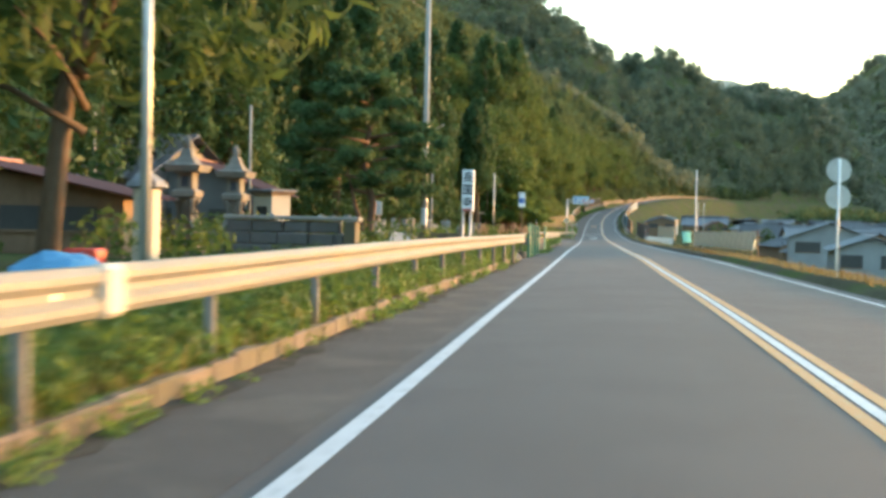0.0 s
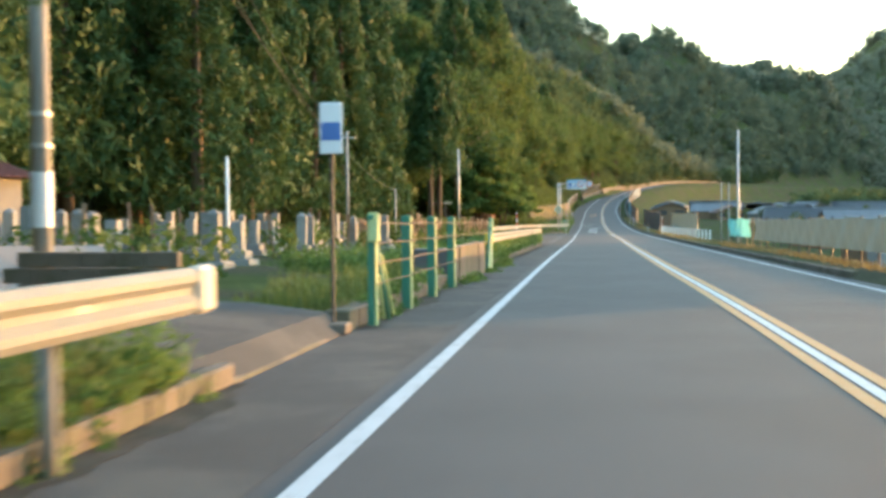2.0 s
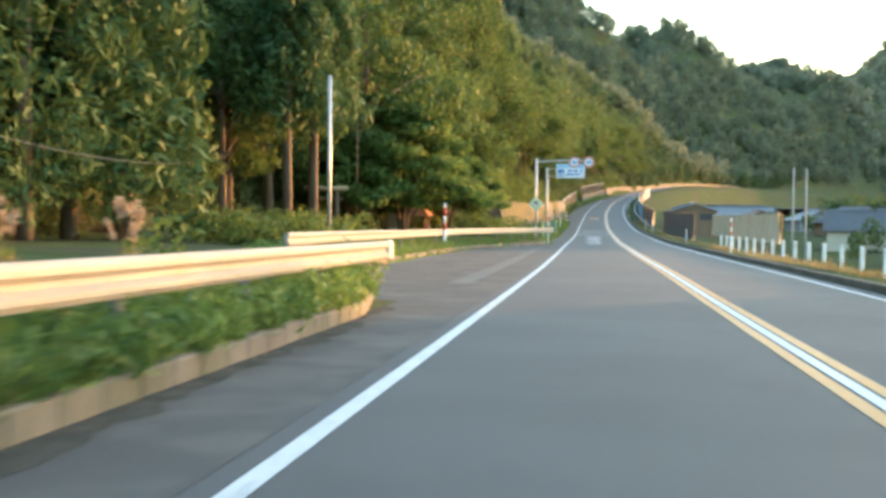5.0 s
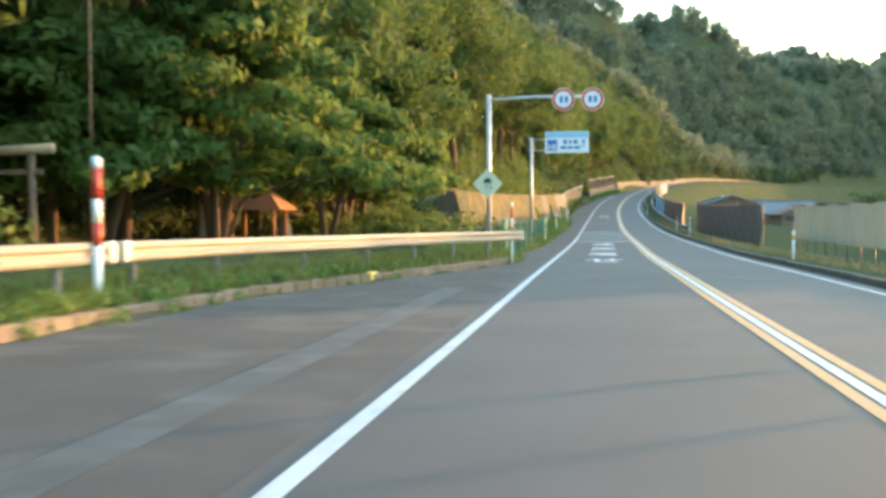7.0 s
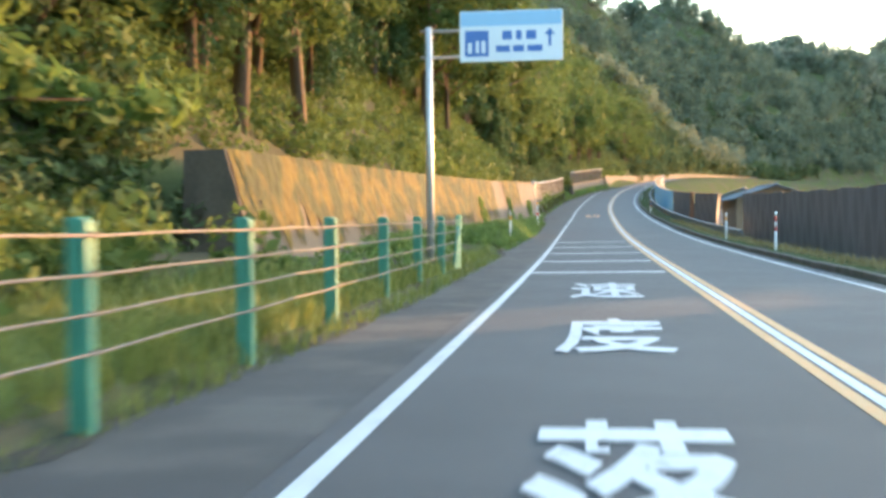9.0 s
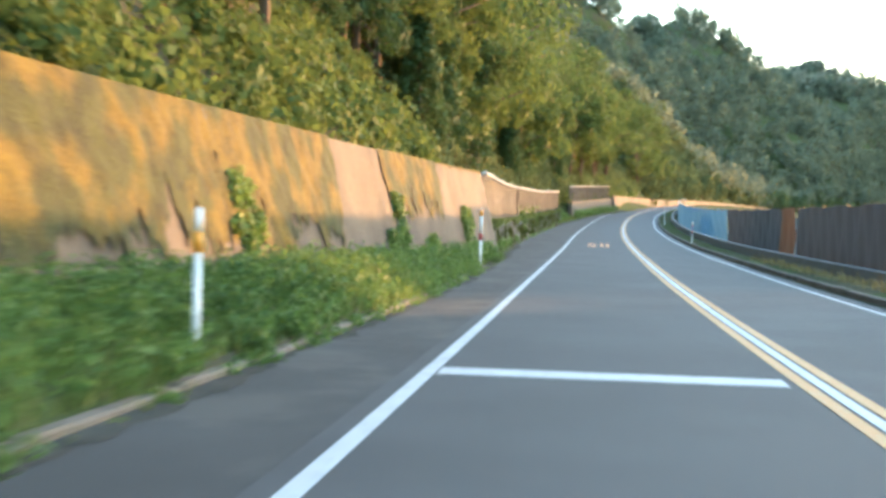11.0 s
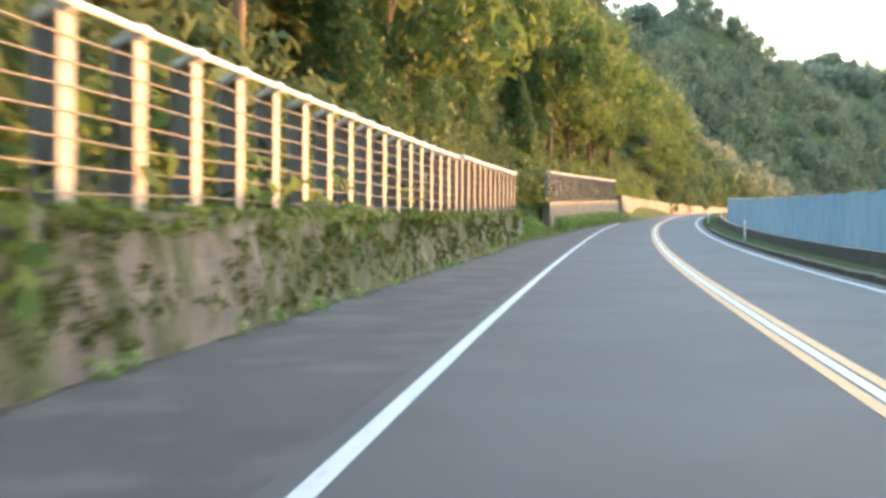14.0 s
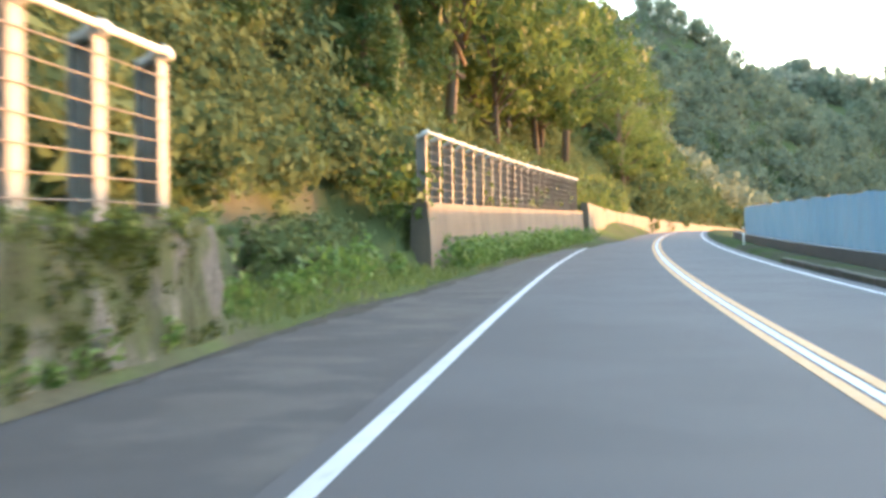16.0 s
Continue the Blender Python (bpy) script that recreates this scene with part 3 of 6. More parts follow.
for k in range(18):
    y = 190 + k * 10.0 + rnd.uniform(-2, 2)
    spots.append((float(road_x(y)) + float(foot_d(y)) - rnd.uniform(7, 16), y))
scatter(CEDARS, spots, 0.8, 1.2, "cedars of the hill foot")
# young cedars close behind the walls
spots = []
for k in range(34):
    y = 196 + k * 4.6 + rnd.uniform(-1.6, 1.6)
    spots.append((float(road_x(y)) + float(foot_d(y)) - rnd.uniform(1.6, 5.5), y))
scatter(CEDARS, spots, 0.42, 0.68, "cedars of the hill foot")
plant(PINES[0], float(road_x(44)) - 8.6, 44, 0.4, 0.8)
plant(BROADS[0], float(road_x(19)) - 9.3, 19, 1.0, 1.0)
plant(BROADS[1], float(road_x(19)) - 12.5, 15, 2.0, 0.9)
for k, (y, d, turn, size) in enumerate(((156.5, -11.4, 0.3, 1.0), (154.5, -14.2, 1.9, 1.1), (163.5, -9.6, 4.0, 0.85), (170, -10.5, 2.6, 1.1), (178, -11.5, 5.2, 1.05))):
    plant(LAYERED[k % 2], float(road_x(y)) + d, y, turn, size, "layered trees by the lay-by")
for y, d, turn, size in ((143.3, -14.0, 0.5, 0.95), (139.0, -14.2, 2.5, 0.88), (143.5, -18.5, 4.1, 1.1), (147.5, -20.0, 5.0, 1.0)):
    plant(TALLS[0], float(road_x(y)) + d, y, turn, size, "cedars of the hill foot")
for proto in CEDARS + BROADS + PINES + TALLS + LAYERED:
    drop(proto)


def woods(name, label, count, place, radius, per, size, seed, material=None):
    """A far wood: ragged crowns of leaf sprays, one mesh."""
    g = np.random.default_rng(seed)
    clumps = []
    for k in range(count):
        x, y = place(g)
        r = radius * g.uniform(0.6, 1.25)
        z = ground_height(x, y)
        tall = r * g.uniform(1.6, 2.6)
        for q in range(3):
            clumps.append((x + g.normal() * r * 0.4, y + g.normal() * r * 0.4, z + tall * (0.3 + 0.3 * q), r * (1.05 - 0.2 * q)))
    sprays = crown_clumps(clumps, per, size * 1.25, g, 1.0, 0.2, 1.0, 0.8, 0.32)[:, :3]
    ob = new(name, quads_mesh(name, sprays, material or FOREST, 3))
    tagged(ob, label, "woods", kind="stuff")


def slope_place(g):
    y = g.uniform(10, 560)
    return float(road_x(y)) + float(foot_d(y)) - 9 - g.uniform(0, 1) ** 1.3 * 120, y


def spur_place(g):
    y = g.uniform(545, 860)
    return float(road_x(y)) + float(foot_d(y)) - 3 - g.uniform(0, 1) ** 1.2 * 190, y


def ridge_place(g):
    while True:
        y = 400 * math.exp(1.5 * g.uniform(0, 1))
        x = math.tan(radians(g.uniform(-3, 19))) * (y - 100)
        if x - float(road_x(y)) > 45 and ground_height(x, y) > float(road_z(y)) + 3:
            return x, y


woods("slope_woods", "dense mixed wood covering the steep slope above the road", 2200, slope_place, 2.7, 52, 0.5, 3)
woods("spur_woods", "wooded spur where the road bends, haze painted into its leaves", 1900, spur_place, 3.9, 48, 0.66, 4, HAZED_SPUR)
woods("ridge_woods", "wooded ridges across the valley, haze painted into their leaves", 3600, ridge_place, 8.0, 16, 2.3, 6, HAZED_RIDGE)


def edge_place(g):
    y = g.uniform(425, 720)
    return float(road_x(y)) + float(foot_d(y)) - 0.8 - g.uniform(0, 1) ** 1.5 * 34, y


woods("edge_woods", "bushy wood edge along the foot of the bend", 620, edge_place, 2.3, 60, 0.42, 24)


def bend_place(g):
    y = g.uniform(820, 1500)
    return float(road_x(y)) + float(foot_d(y)) + 25 - g.uniform(0, 1) ** 1.1 * 330, y


woods("bend_woods", "wooded slope beyond the road's bend, haze painted into its leaves", 2800, bend_place, 4.4, 24, 1.3, 14, HAZED_RIDGE)


# ---- guardrails ----
def w_beam(stations, height=0.98, depth=0.31, out=0.07):
    """The folded profile of a guardrail beam along (y, d) stations, with its curled top and bottom."""
    prof = [(-0.02, 0.0), (0.03, -0.005), (out * 0.9, -0.05), (out * 0.9, -0.09), (0.02, -0.135), (0.02, -0.175), (out * 0.9, -0.22), (out * 0.9, -0.26), (0.03, -0.305), (-0.02, -0.31)]
    bm = bmesh.new()
    rows = []
    for y, d in stations:
        rows.append([bm.verts.new(W(y, d + p, height + q * depth / 0.31)) for p, q in prof])
    for a, b in zip(rows, rows[1:]):
        for k in range(len(prof) - 1):
            bm.faces.new((a[k], b[k], b[k + 1], a[k + 1]))
    bmesh.ops.solidify(bm, geom=bm.faces[:], thickness=0.006)
    bmesh.ops.recalc_face_normals(bm, faces=bm.faces)
    return bm


def guardrail(points, label, post_first=0.6, spacing=3.0, ends=(True, True), ground=0.1, height=0.98, depth=0.29, set_back=0.17):
    ys, dd = zip(*points)
    at = lambda y: float(np.interp(y, ys, dd))
    stations = [(y, at(y)) for y in sorted(set(list(np.arange(ys[0], ys[-1], 1.0)) + [ys[-1]]))]
    rail = thing("guardrail", W(ys[0], dd[0]), label, "guardrail", "guardrails beside the road")
    back = rail.matrix_world.inverted()

    def under(bm, name, material, label="", smooth=False):
        bm.transform(back)
        return part(name, bm, material, rail, label, smooth)

    under(w_beam(stations, height, depth), "beam", RAIL_PAINT)
    y = ys[0] + post_first
    while y < ys[-1]:
        p = W(y, at(y) - set_back)
        under(tube([p + Vector((0, 0, -0.3 + ground)), p + Vector((0, 0, height - 0.05))], 0.048, 10), "post", FENCE_STEEL, smooth=True)
        under(box(W(y, at(y) - set_back + 0.03, height - 0.24) + Vector((0, -0.03, 0)), W(y, at(y) + 0.02, height - 0.06) + Vector((0, 0.03, 0))), "bracket", GALV)
        y += spacing
    for flag, yy in zip(ends, (ys[0], ys[-1])):
        if flag:
            s = -1 if yy == ys[0] else 1
            lo_, hi_ = W(yy, at(yy) - 0.03, height - depth - 0.005), W(yy, at(yy) + 0.078, height + 0.008)
            bm = box((lo_.x, yy + min(0, s * 0.28), lo_.z), (hi_.x, yy + max(0, s * 0.28), hi_.z), 0.03)
            under(bm, "end_cap", RAIL_PAINT)
    return rail


guardrail([(-21, -2.72), (0, -2.72), (6.2, -2.72)], "cream-white steel guardrail with a rounded end section", 2.7, ends=(False, True))
guardrail([(6.6, -2.78), (25, -2.75), (41.0, -2.55)], "cream-white steel guardrail overgrown with vines", 2.24, 3.4, ends=(False, True))
guardrail([(66.2, -2.86), (80, -2.88), (101.2, -2.95)], "cream-white steel guardrail with a chevron plate at its end", 1.6, ends=(False, True), height=0.93, depth=0.27)
guardrail([(108, -6.2), (114, -6.6), (130, -6.7), (136.8, -6.5)], "white guardrail along the lay-by", 0.8, ends=(False, True))
guardrail([(137.6, -6.5), (141, -6.2), (146, -4.95), (152.5, -3.75), (159.0, -2.35)], "white guardrail closing the lay-by", 0.5, ends=(True, True))


# ---- roadside kerb ----
def kerb(name, y0, y1, d_of, side, label, height=0.17, width=0.15, length=0.6, limit=300):
    holder = thing(name, W(y0, d_of(y0)), label, "kerb")
    tagged(holder, kind="structure")
    me = {}
    g = random.Random(3)
    shapes = []
    for k in range(5):
        bm = box((-width / 2, 0.003, -0.15), (width / 2, length - 0.003, height - 0.005 * k + 0.01), 0.02)
        m_ = bpy.data.meshes.new("kerbstone")
        bm.to_mesh(m_)
        bm.free()
        m_.materials.append(CONCRETE)
        shapes.append(m_)
    y = y0
    while y < y1:
        p, q = W(y, d_of(y)), W(y + length, d_of(y + length))
        ob = new("kerbstone", g.choice(shapes))
        ob.parent = holder
        ob.matrix_world = Matrix.Translation(p + Vector((side * width / 2, 0, 0))) @ (q - p).to_track_quat("Y", "Z").to_matrix().to_4x4() @ pose(0, 0, g.uniform(-0.006, 0.006), 0, g.uniform(-0.8, 0.8), g.uniform(-0.25, 0.25))
        y += length
    return holder


bpy.context.view_layer.update()
KERB_D = lambda y: float(left_edge(y)) + 0.02
kerb("kerb_1", -4, 42.4, KERB_D, -1, "weathered stained concrete kerb with grass behind it")
kerb("kerb_7", 42.5, 47.0, KERB_D, -1, "dropped kerb across the driveway", height=0.03)
kerb("kerb_2", 47.2, 66.3, KERB_D, -1, "high weathered concrete kerb under the cable fence", height=0.23, width=0.3)
kerb("kerb_4", 112, 163, KERB_D, -1, "weathered concrete kerb round the lay-by")
kerb("kerb_3", 66.4, 101, KERB_D, -1, "stained kerb overgrown with grass", height=0.19)
kerb("kerb_6", 205, 238.6, lambda y: float(left_edge(y)) + 0.04, -1, "low kerb half buried under weeds and grass", height=0.06)
kerb("kerb_5", 60, 345, lambda y: RIGHT_EDGE + 0.0, 1, "grey concrete kerb on the valley side", length=1.2, height=0.15)


# ---- retaining walls ----
def wall(name, stations, thick, material, label, base=-0.6, uneven=0.03):
    """Wall along (y, d of its face, top height, batter), its face slightly uneven."""
    bm = bmesh.new()
    rows, n = [], 9
    for y, d, top, batter in stations:
        row = []
        for k in range(n):
            u = k / (n - 1)
            h = base + (top - base) * u
            bulge = uneven * noise.noise(Vector((y * 0.7, h * 1.3, 9.0))) + 0.5 * uneven * noise.noise(Vector((y * 2.9, h * 4.0, 2.0)))
            row.append(bm.verts.new(W(y, d + batter * (1 - u) + bulge, h + (0.5 * uneven * noise.noise(Vector((y * 1.1, 3, 1))) if k == n - 1 else 0))))
        row += [bm.verts.new(W(y, d - thick, top)), bm.verts.new(W(y, d - thick - 0.1, base))]
        rows.append(row)
    for a, b in zip(rows, rows[1:]):
        for k in range(n + 2):
            bm.faces.new((a[k], a[(k + 1) % (n + 2)], b[(k + 1) % (n + 2)], b[k]))
    bm.faces.new(rows[0])
    bm.faces.new(rows[-1][::-1])
    bmesh.ops.recalc_face_normals(bm, faces=bm.faces)
    return tagged(part(name, bm, material, None), label, "wall", kind="structure")


def along(pairs, step=3.0):
    ys = [p[0] for p in pairs]
    cols = list(zip(*pairs))
    out = []
    for y in sorted(set(list(np.arange(ys[0], ys[-1], step)) + ys)):
        out.append(tuple(float(np.interp(y, ys, c)) for c in cols))
    return out


wall("wall_old", along([(188.3, -8.1, 2.87, 0.95), (226, -5.33, 2.95, 0.95)], 1.0), 0.95, WALL_CONCRETE, "high retaining wall covered with ochre lichen and moss")
wall("wall_high", along([(226.02, -5.328, 2.95, 0.95), (245.4, -3.9, 3.0, 0.95)], 1.0), 0.5, WALL_CONCRETE, "high plain concrete retaining wall with stains")
wall("wall_low_bare", along([(245.7, -3.66, 1.3, 0.2), (259, -4.05, 1.32, 0.2), (274, -4.25, 1.35, 0.2), (281.0, -4.26, 1.355, 0.2)], 0.2), 0.45, PATCHY_MOSS, "low brown concrete retaining wall with patches of moss", uneven=0.11)
wall("wall_low", along([(281.02, -4.26, 1.355, 0.2), (296, -4.3, 1.38, 0.2), (321.8, -4.3, 1.42, 0.2)], 0.2), 0.45, MOSS, "low mossy retaining wall under the rockfall fence", uneven=0.11)
wall("wall_second", along([(338, -4.2, 1.9, 0.15), (378, -2.25, 1.9, 0.15)]), 0.4, WALL_CONCRETE, "concrete wall carrying the second rockfall fence")
wall("wall_third", along([(378.5, -2.0, 2.4, 0.2), (400, -1.6, 2.0, 0.2), (456, 1.1, 1.1, 0.2), (520, -0.4, 1.2, 0.2), (640, -0.6, 1.2, 0.2)], 6), 0.4, WALL_CONCRETE, "sunlit concrete wall along the bend")


# ---- rockfall fence ----
def rock_fence(y0, y1, d_of, base, top, label, spacing=1.6):
    fence = thing("rockfall_fence", W(y0, d_of(y0), base), label, "fence", "rockfall fences above the walls")
    back = fence.matrix_world.inverted()

    def under(bm, name, material, label="", smooth=False):
        bm.transform(back)
        return part(name, bm, material, fence, label, smooth)

    ys = list(np.arange(y0, y1 + 0.01, spacing))
    for y in ys:
        d = d_of(y) - 0.2
        prof = [(-f_ * 0.15, q * 0.125) for f_, q in ((1, -1), (-1, -1))] + [(0.15, -0.105), (0.012, -0.105), (0.012, 0.105), (0.15, 0.105), (0.15, 0.125), (-0.15, 0.125), (-0.15, 0.105), (-0.012, 0.105), (-0.012, -0.105), (-0.15, -0.105)]
        bm = bmesh.new()
        lo_, hi_ = [[bm.verts.new(W(y, d + q, h) + Vector((0, p, 0))) for p, q in prof] for h in (base - 0.1, top)]
        for k in range(12):
            bm.faces.new((lo_[k], lo_[(k + 1) % 12], hi_[(k + 1) % 12], hi_[k]))
        bm.faces.new(hi_)
        bmesh.ops.recalc_face_normals(bm, faces=bm.faces)
        under(bm, "post", FENCE_STEEL)
        cap = bmesh.new()
        add_box(cap, (-0.15, -0.15, -0.03), (0.15, 0.15, 0.05), 0.02)
        add_box(cap, (0.0, -0.1, -0.05), (0.24, 0.1, 0.09), 0.03)
        cap.transform(Matrix.Translation(W(y, d, top)) @ Matrix.Rotation(radians(-24), 4, "Y"))
        under(cap, "post_cap", PIPE_WHITE)
    for k in range(7):
        h = base + 0.16 + k * (top - base - 0.2) / 6.6
        under(tube([W(y, d_of(y) - 0.06, h + 0.015 * math.sin(y * 3 + k)) for y in ys], 0.008, 5), "cable", DULL_CABLE, "taut steel cable")
    under(tube([W(y, d_of(y) - 0.05, top + 0.1) for y in ys], 0.042, 8), "top_pipe", PIPE_WHITE, "white top pipe", True)
    return fence


low_d = lambda y: float(np.interp(y, [245, 259, 274, 322], [-3.68, -4.1, -4.28, -4.33]))
rock_fence(245.9, 271.4, low_d, 1.3, 2.92, "steel rockfall fence with white top pipe on the mossy wall")
rock_fence(272.8, 301.6, low_d, 1.36, 2.97, "steel rockfall fence half hidden by leaves")
rock_fence(302.9, 321.5, low_d, 1.4, 3.05, "steel rockfall fence ending before the gap")
rock_fence(338.6, 377, lambda y: float(np.interp(y, [338, 378], [-4.25, -2.3])), 1.9, 3.6, "second rockfall fence further up the road", 1.8)


# ---- poles and signs ----
def pole(name, y, d, top, radius, material, label, category, foot=-0.3):
    ob = thing(name, W(y, d), label, category)
    part("shaft", tube([(0, 0, foot), (0, 0, top)], [radius, radius * 0.8], 10), material, ob, smooth=True)
    return ob


tall = pole("street_lamp", 113.0, 9.26, 7.1, 0.09, GALV, "tall slim grey lamp pole on the valley side", "street lamp", -4)
pole("utility_pole", 48.2, -7.0, 10.5, 0.13, POLE_CONCRETE, "concrete utility pole by the temple entrance", "utility pole")
pole("lamp_post", 14.6, -5.75, 6.5, 0.07, GALV, "slim grey lamp post behind the guardrail", "lamp post")

speed = thing("speed_sign", W(159.6, -3.41), "two round speed signs on a cantilever arm", "road sign")
part("pole", tube([(0, 0, -0.3), (0, 0, 5.3)], [0.085, 0.075], 12), GALV, speed, smooth=True)
part("arm", tube([(0, 0, 5.12), (1.5, 0, 5.2), (3.6, 0, 5.2)], [0.06, 0.045, 0.04], 8), GALV, speed, smooth=True)


def disc(r, depth, x, z, sides=32):
    bm = bmesh.new()
    bmesh.ops.create_cone(bm, cap_ends=True, segments=sides, radius1=r, radius2=r, depth=depth, matrix=pose(x, 0, z, 90, 0, 0))
    return bm


for x in (2.36, 3.26):
    plate = part("plate", disc(0.36, 0.02, x, 5.1), WHITE_PAINT, speed)
    plate.location.y = -0.06
    rim = part("rim", disc(0.34, 0.012, x, 5.1), RED_PAINT, plate, "red rim")
    rim.location.y = -0.012
    face = part("face", disc(0.255, 0.012, x, 5.1), SIGN_WHITE, plate)
    face.location.y = -0.02

guide = thing("guide_sign", W(192.3, -4.0), "pale blue and white roadside guide sign on a grey pole", "road sign")
part("pole", tube([(0, 0, -0.3), (0, 0, 6.05)], [0.1, 0.09], 12), GALV, guide, smooth=True)
for z in (5.3, 5.95):
    part("arm", tube([(-0.2, 0, z), (3.3, 0, z)], 0.04, 8), GALV, guide, smooth=True)
part("board", box((0.8, -0.1, 5.15), (3.35, -0.06, 6.4), 0.01), SIGN_WHITE, guide)


# ---- more of the road surface ----
ribbon("shoulder", [y for y in YS if y < 470], lambda y: [(float(left_edge(y)) + 0.01, -0.004), (-1.66, 0.004)], OLD_ASPHALT, "darker patched asphalt shoulder", "road shoulder")
ribbon("layby_line", list(np.arange(108, 146, 2.0)), lambda y: [(-2.85 - 0.001 * abs(y - 130), 0.006), (-2.45 + 0.001 * abs(y - 130), 0.006)], mat("faded_paint", (0.072, 0.072, 0.071), 0.8, vary=0.35, scale=3, fine=40, bump=0.1, second=(0.05, 0.05, 0.05), second_amount=0.58, second_scale=2), "faded line at the lay-by", "road marking")



def apron():
    ys = np.arange(42.3, 47.4, 0.5)
    ribbon("driveway", list(ys), lambda y: [(-16, 0.5), (-9, 0.48), (-4, 0.32), (-3.1, 0.21), (-2.83, 0.004)], OLD_ASPHALT, "grey asphalt driveway into the temple yard", "driveway")


apron()


def flat_mark(name, quads, material, label):
    """Painted shapes on the road from corner lists of (d, y)."""
    bm = bmesh.new()
    for quad in quads:
        bm.faces.new([bm.verts.new(W(y, d, road_top(d) + 0.006)) for d, y in quad])
    bmesh.ops.recalc_face_normals(bm, faces=bm.faces)
    if bm.faces[:] and sum(f.normal.z for f in bm.faces) < 0:
        bmesh.ops.reverse_faces(bm, faces=bm.faces[:])
    return tagged(part(name, bm, material, None), label, "road marking", kind="structure")


def bar(d0, y0, d1, y1):
    return [(d0, y0), (d1, y0), (d1, y1), (d0, y1)]


for k, y in enumerate((189.8, 196.0, 202.2, 208.4, 214.6)):
    flat_mark("slow_bar", [bar(-1.34, y, 1.66, y + 0.5)], LINE_WHITE, "thin white bar painted across the lane")
ORANGE_LINE = mat("road_paint_orange", (0.5, 0.19, 0.045), 0.6, vary=0.12, scale=2.5, fine=70, bump=0.1, second=(0.3, 0.17, 0.08), second_amount=0.25, second_scale=8)
five = [bar(-0.31, 265.8, 0.14, 266.7), bar(-0.06, 266.7, 0.14, 269.2), bar(-0.25, 268.6, -0.06, 269.2), bar(-0.31, 268.6, -0.12, 271.7), bar(-0.12, 271.0, 0.14, 271.7)]
zero = [bar(0.34, 266.6, 0.5, 270.9), bar(0.66, 266.6, 0.82, 270.9), bar(0.36, 265.9, 0.8, 266.6), bar(0.36, 270.9, 0.8, 271.6)]
flat_mark("speed_digits", five, ORANGE_LINE, "orange figure five painted on the lane")
flat_mark("speed_digits", zero, ORANGE_LINE, "orange figure zero painted on the lane")


def text_mesh(body, material):
    """A flat mesh of the built-in font's characters, one unit high, centred."""
    cu = bpy.data.curves.new("lettering", "FONT")
    cu.body, cu.align_x, cu.align_y, cu.resolution_u, cu.offset = body, "CENTER", "CENTER", 3, 0.018
    tmp = new("lettering", cu)
    bpy.context.view_layer.update()
    me = bpy.data.meshes.new_from_object(tmp.evaluated_get(bpy.context.evaluated_depsgraph_get()))
    bpy.data.objects.remove(tmp)
    co = np.empty(len(me.vertices) * 3)
    me.vertices.foreach_get("co", co)
    co = co.reshape(-1, 3)
    lo, hi = co.min(0), co.max(0)
    co[:, :2] = (co[:, :2] - (lo + hi)[:2] / 2) / (hi - lo)[:2]
    me.vertices.foreach_set("co", co.ravel())
    me.materials.clear()
    me.materials.append(material)
    me.update()
    return me


for char, y0, y1 in (("せ", 158.6, 162.5), ("落", 166.1, 170.0), ("度", 173.8, 177.6), ("速", 181.4, 185.6)):
    ob = new("road_character", text_mesh(char, LINE_WHITE))
    a, b = W(y0, 0.22, 0.026), W(y1, 0.22, 0.026)
    ob.matrix_world = Matrix.Translation((a + b) / 2) @ (b - a).to_track_quat("Y", "Z").to_matrix().to_4x4() @ Matrix.Diagonal((1.2, y1 - y0, 1, 1))
    tagged(ob, "large white character painted on the asphalt lane", "road marking", kind="structure")


# ---- signs in full ----
def sign_text(body, material, parent, x, z, w, h, y=-0.105):
    ob = new("lettering", text_mesh(body, material))
    ob.parent = parent
    ob.matrix_basis = pose(x, y, z, 90, 0, 0) @ Matrix.Diagonal((w, h, 1, 1))
    return ob


def bars_on(parent, rows, material, y=-0.105):
    for x0, z0, x1, z1 in rows:
        part("lettering_bar", box((x0, y - 0.002, z0), (x1, y + 0.003, z1)), material, parent)


SIGN_PALE = mat("pale_blue_sign", (0.3, 0.5, 0.68), 0.4, vary=0.06, scale=2, fine=30, bump=0.0)
board = [o for o in guide.children if o.name.startswith("board")][0]
part("header_band", box((0.82, -0.104, 6.03), (3.33, -0.1, 6.38)), SIGN_PALE, board)
part("pictogram", box((0.93, -0.106, 5.28), (1.52, -0.1, 5.92)), SIGN_BLUE, board)
bars_on(board, [(1.86, 5.68, 2.1, 5.9), (2.2, 5.68, 2.34, 5.9), (2.45, 5.68, 2.7, 5.9)], SIGN_BLUE)
bars_on(board, [(1.7, 5.38, 2.05, 5.54), (2.12, 5.38, 2.4, 5.54), (2.48, 5.38, 2.85, 5.54)], SIGN_BLUE)
bars_on(board, [(3.0, 5.5, 3.07, 5.85)], SIGN_BLUE)
arrow = bmesh.new()
arrow.faces.new([arrow.verts.new(p) for p in ((2.9, -0.106, 5.78), (3.17, -0.106, 5.78), (3.035, -0.106, 5.95))])
part("arrow_head", arrow, SIGN_BLUE, board)
bars_on(board, [(1.0, 5.36, 1.1, 5.62), (1.2, 5.36, 1.28, 5.66), (1.34, 5.36, 1.44, 5.66)], SIGN_WHITE, -0.108)
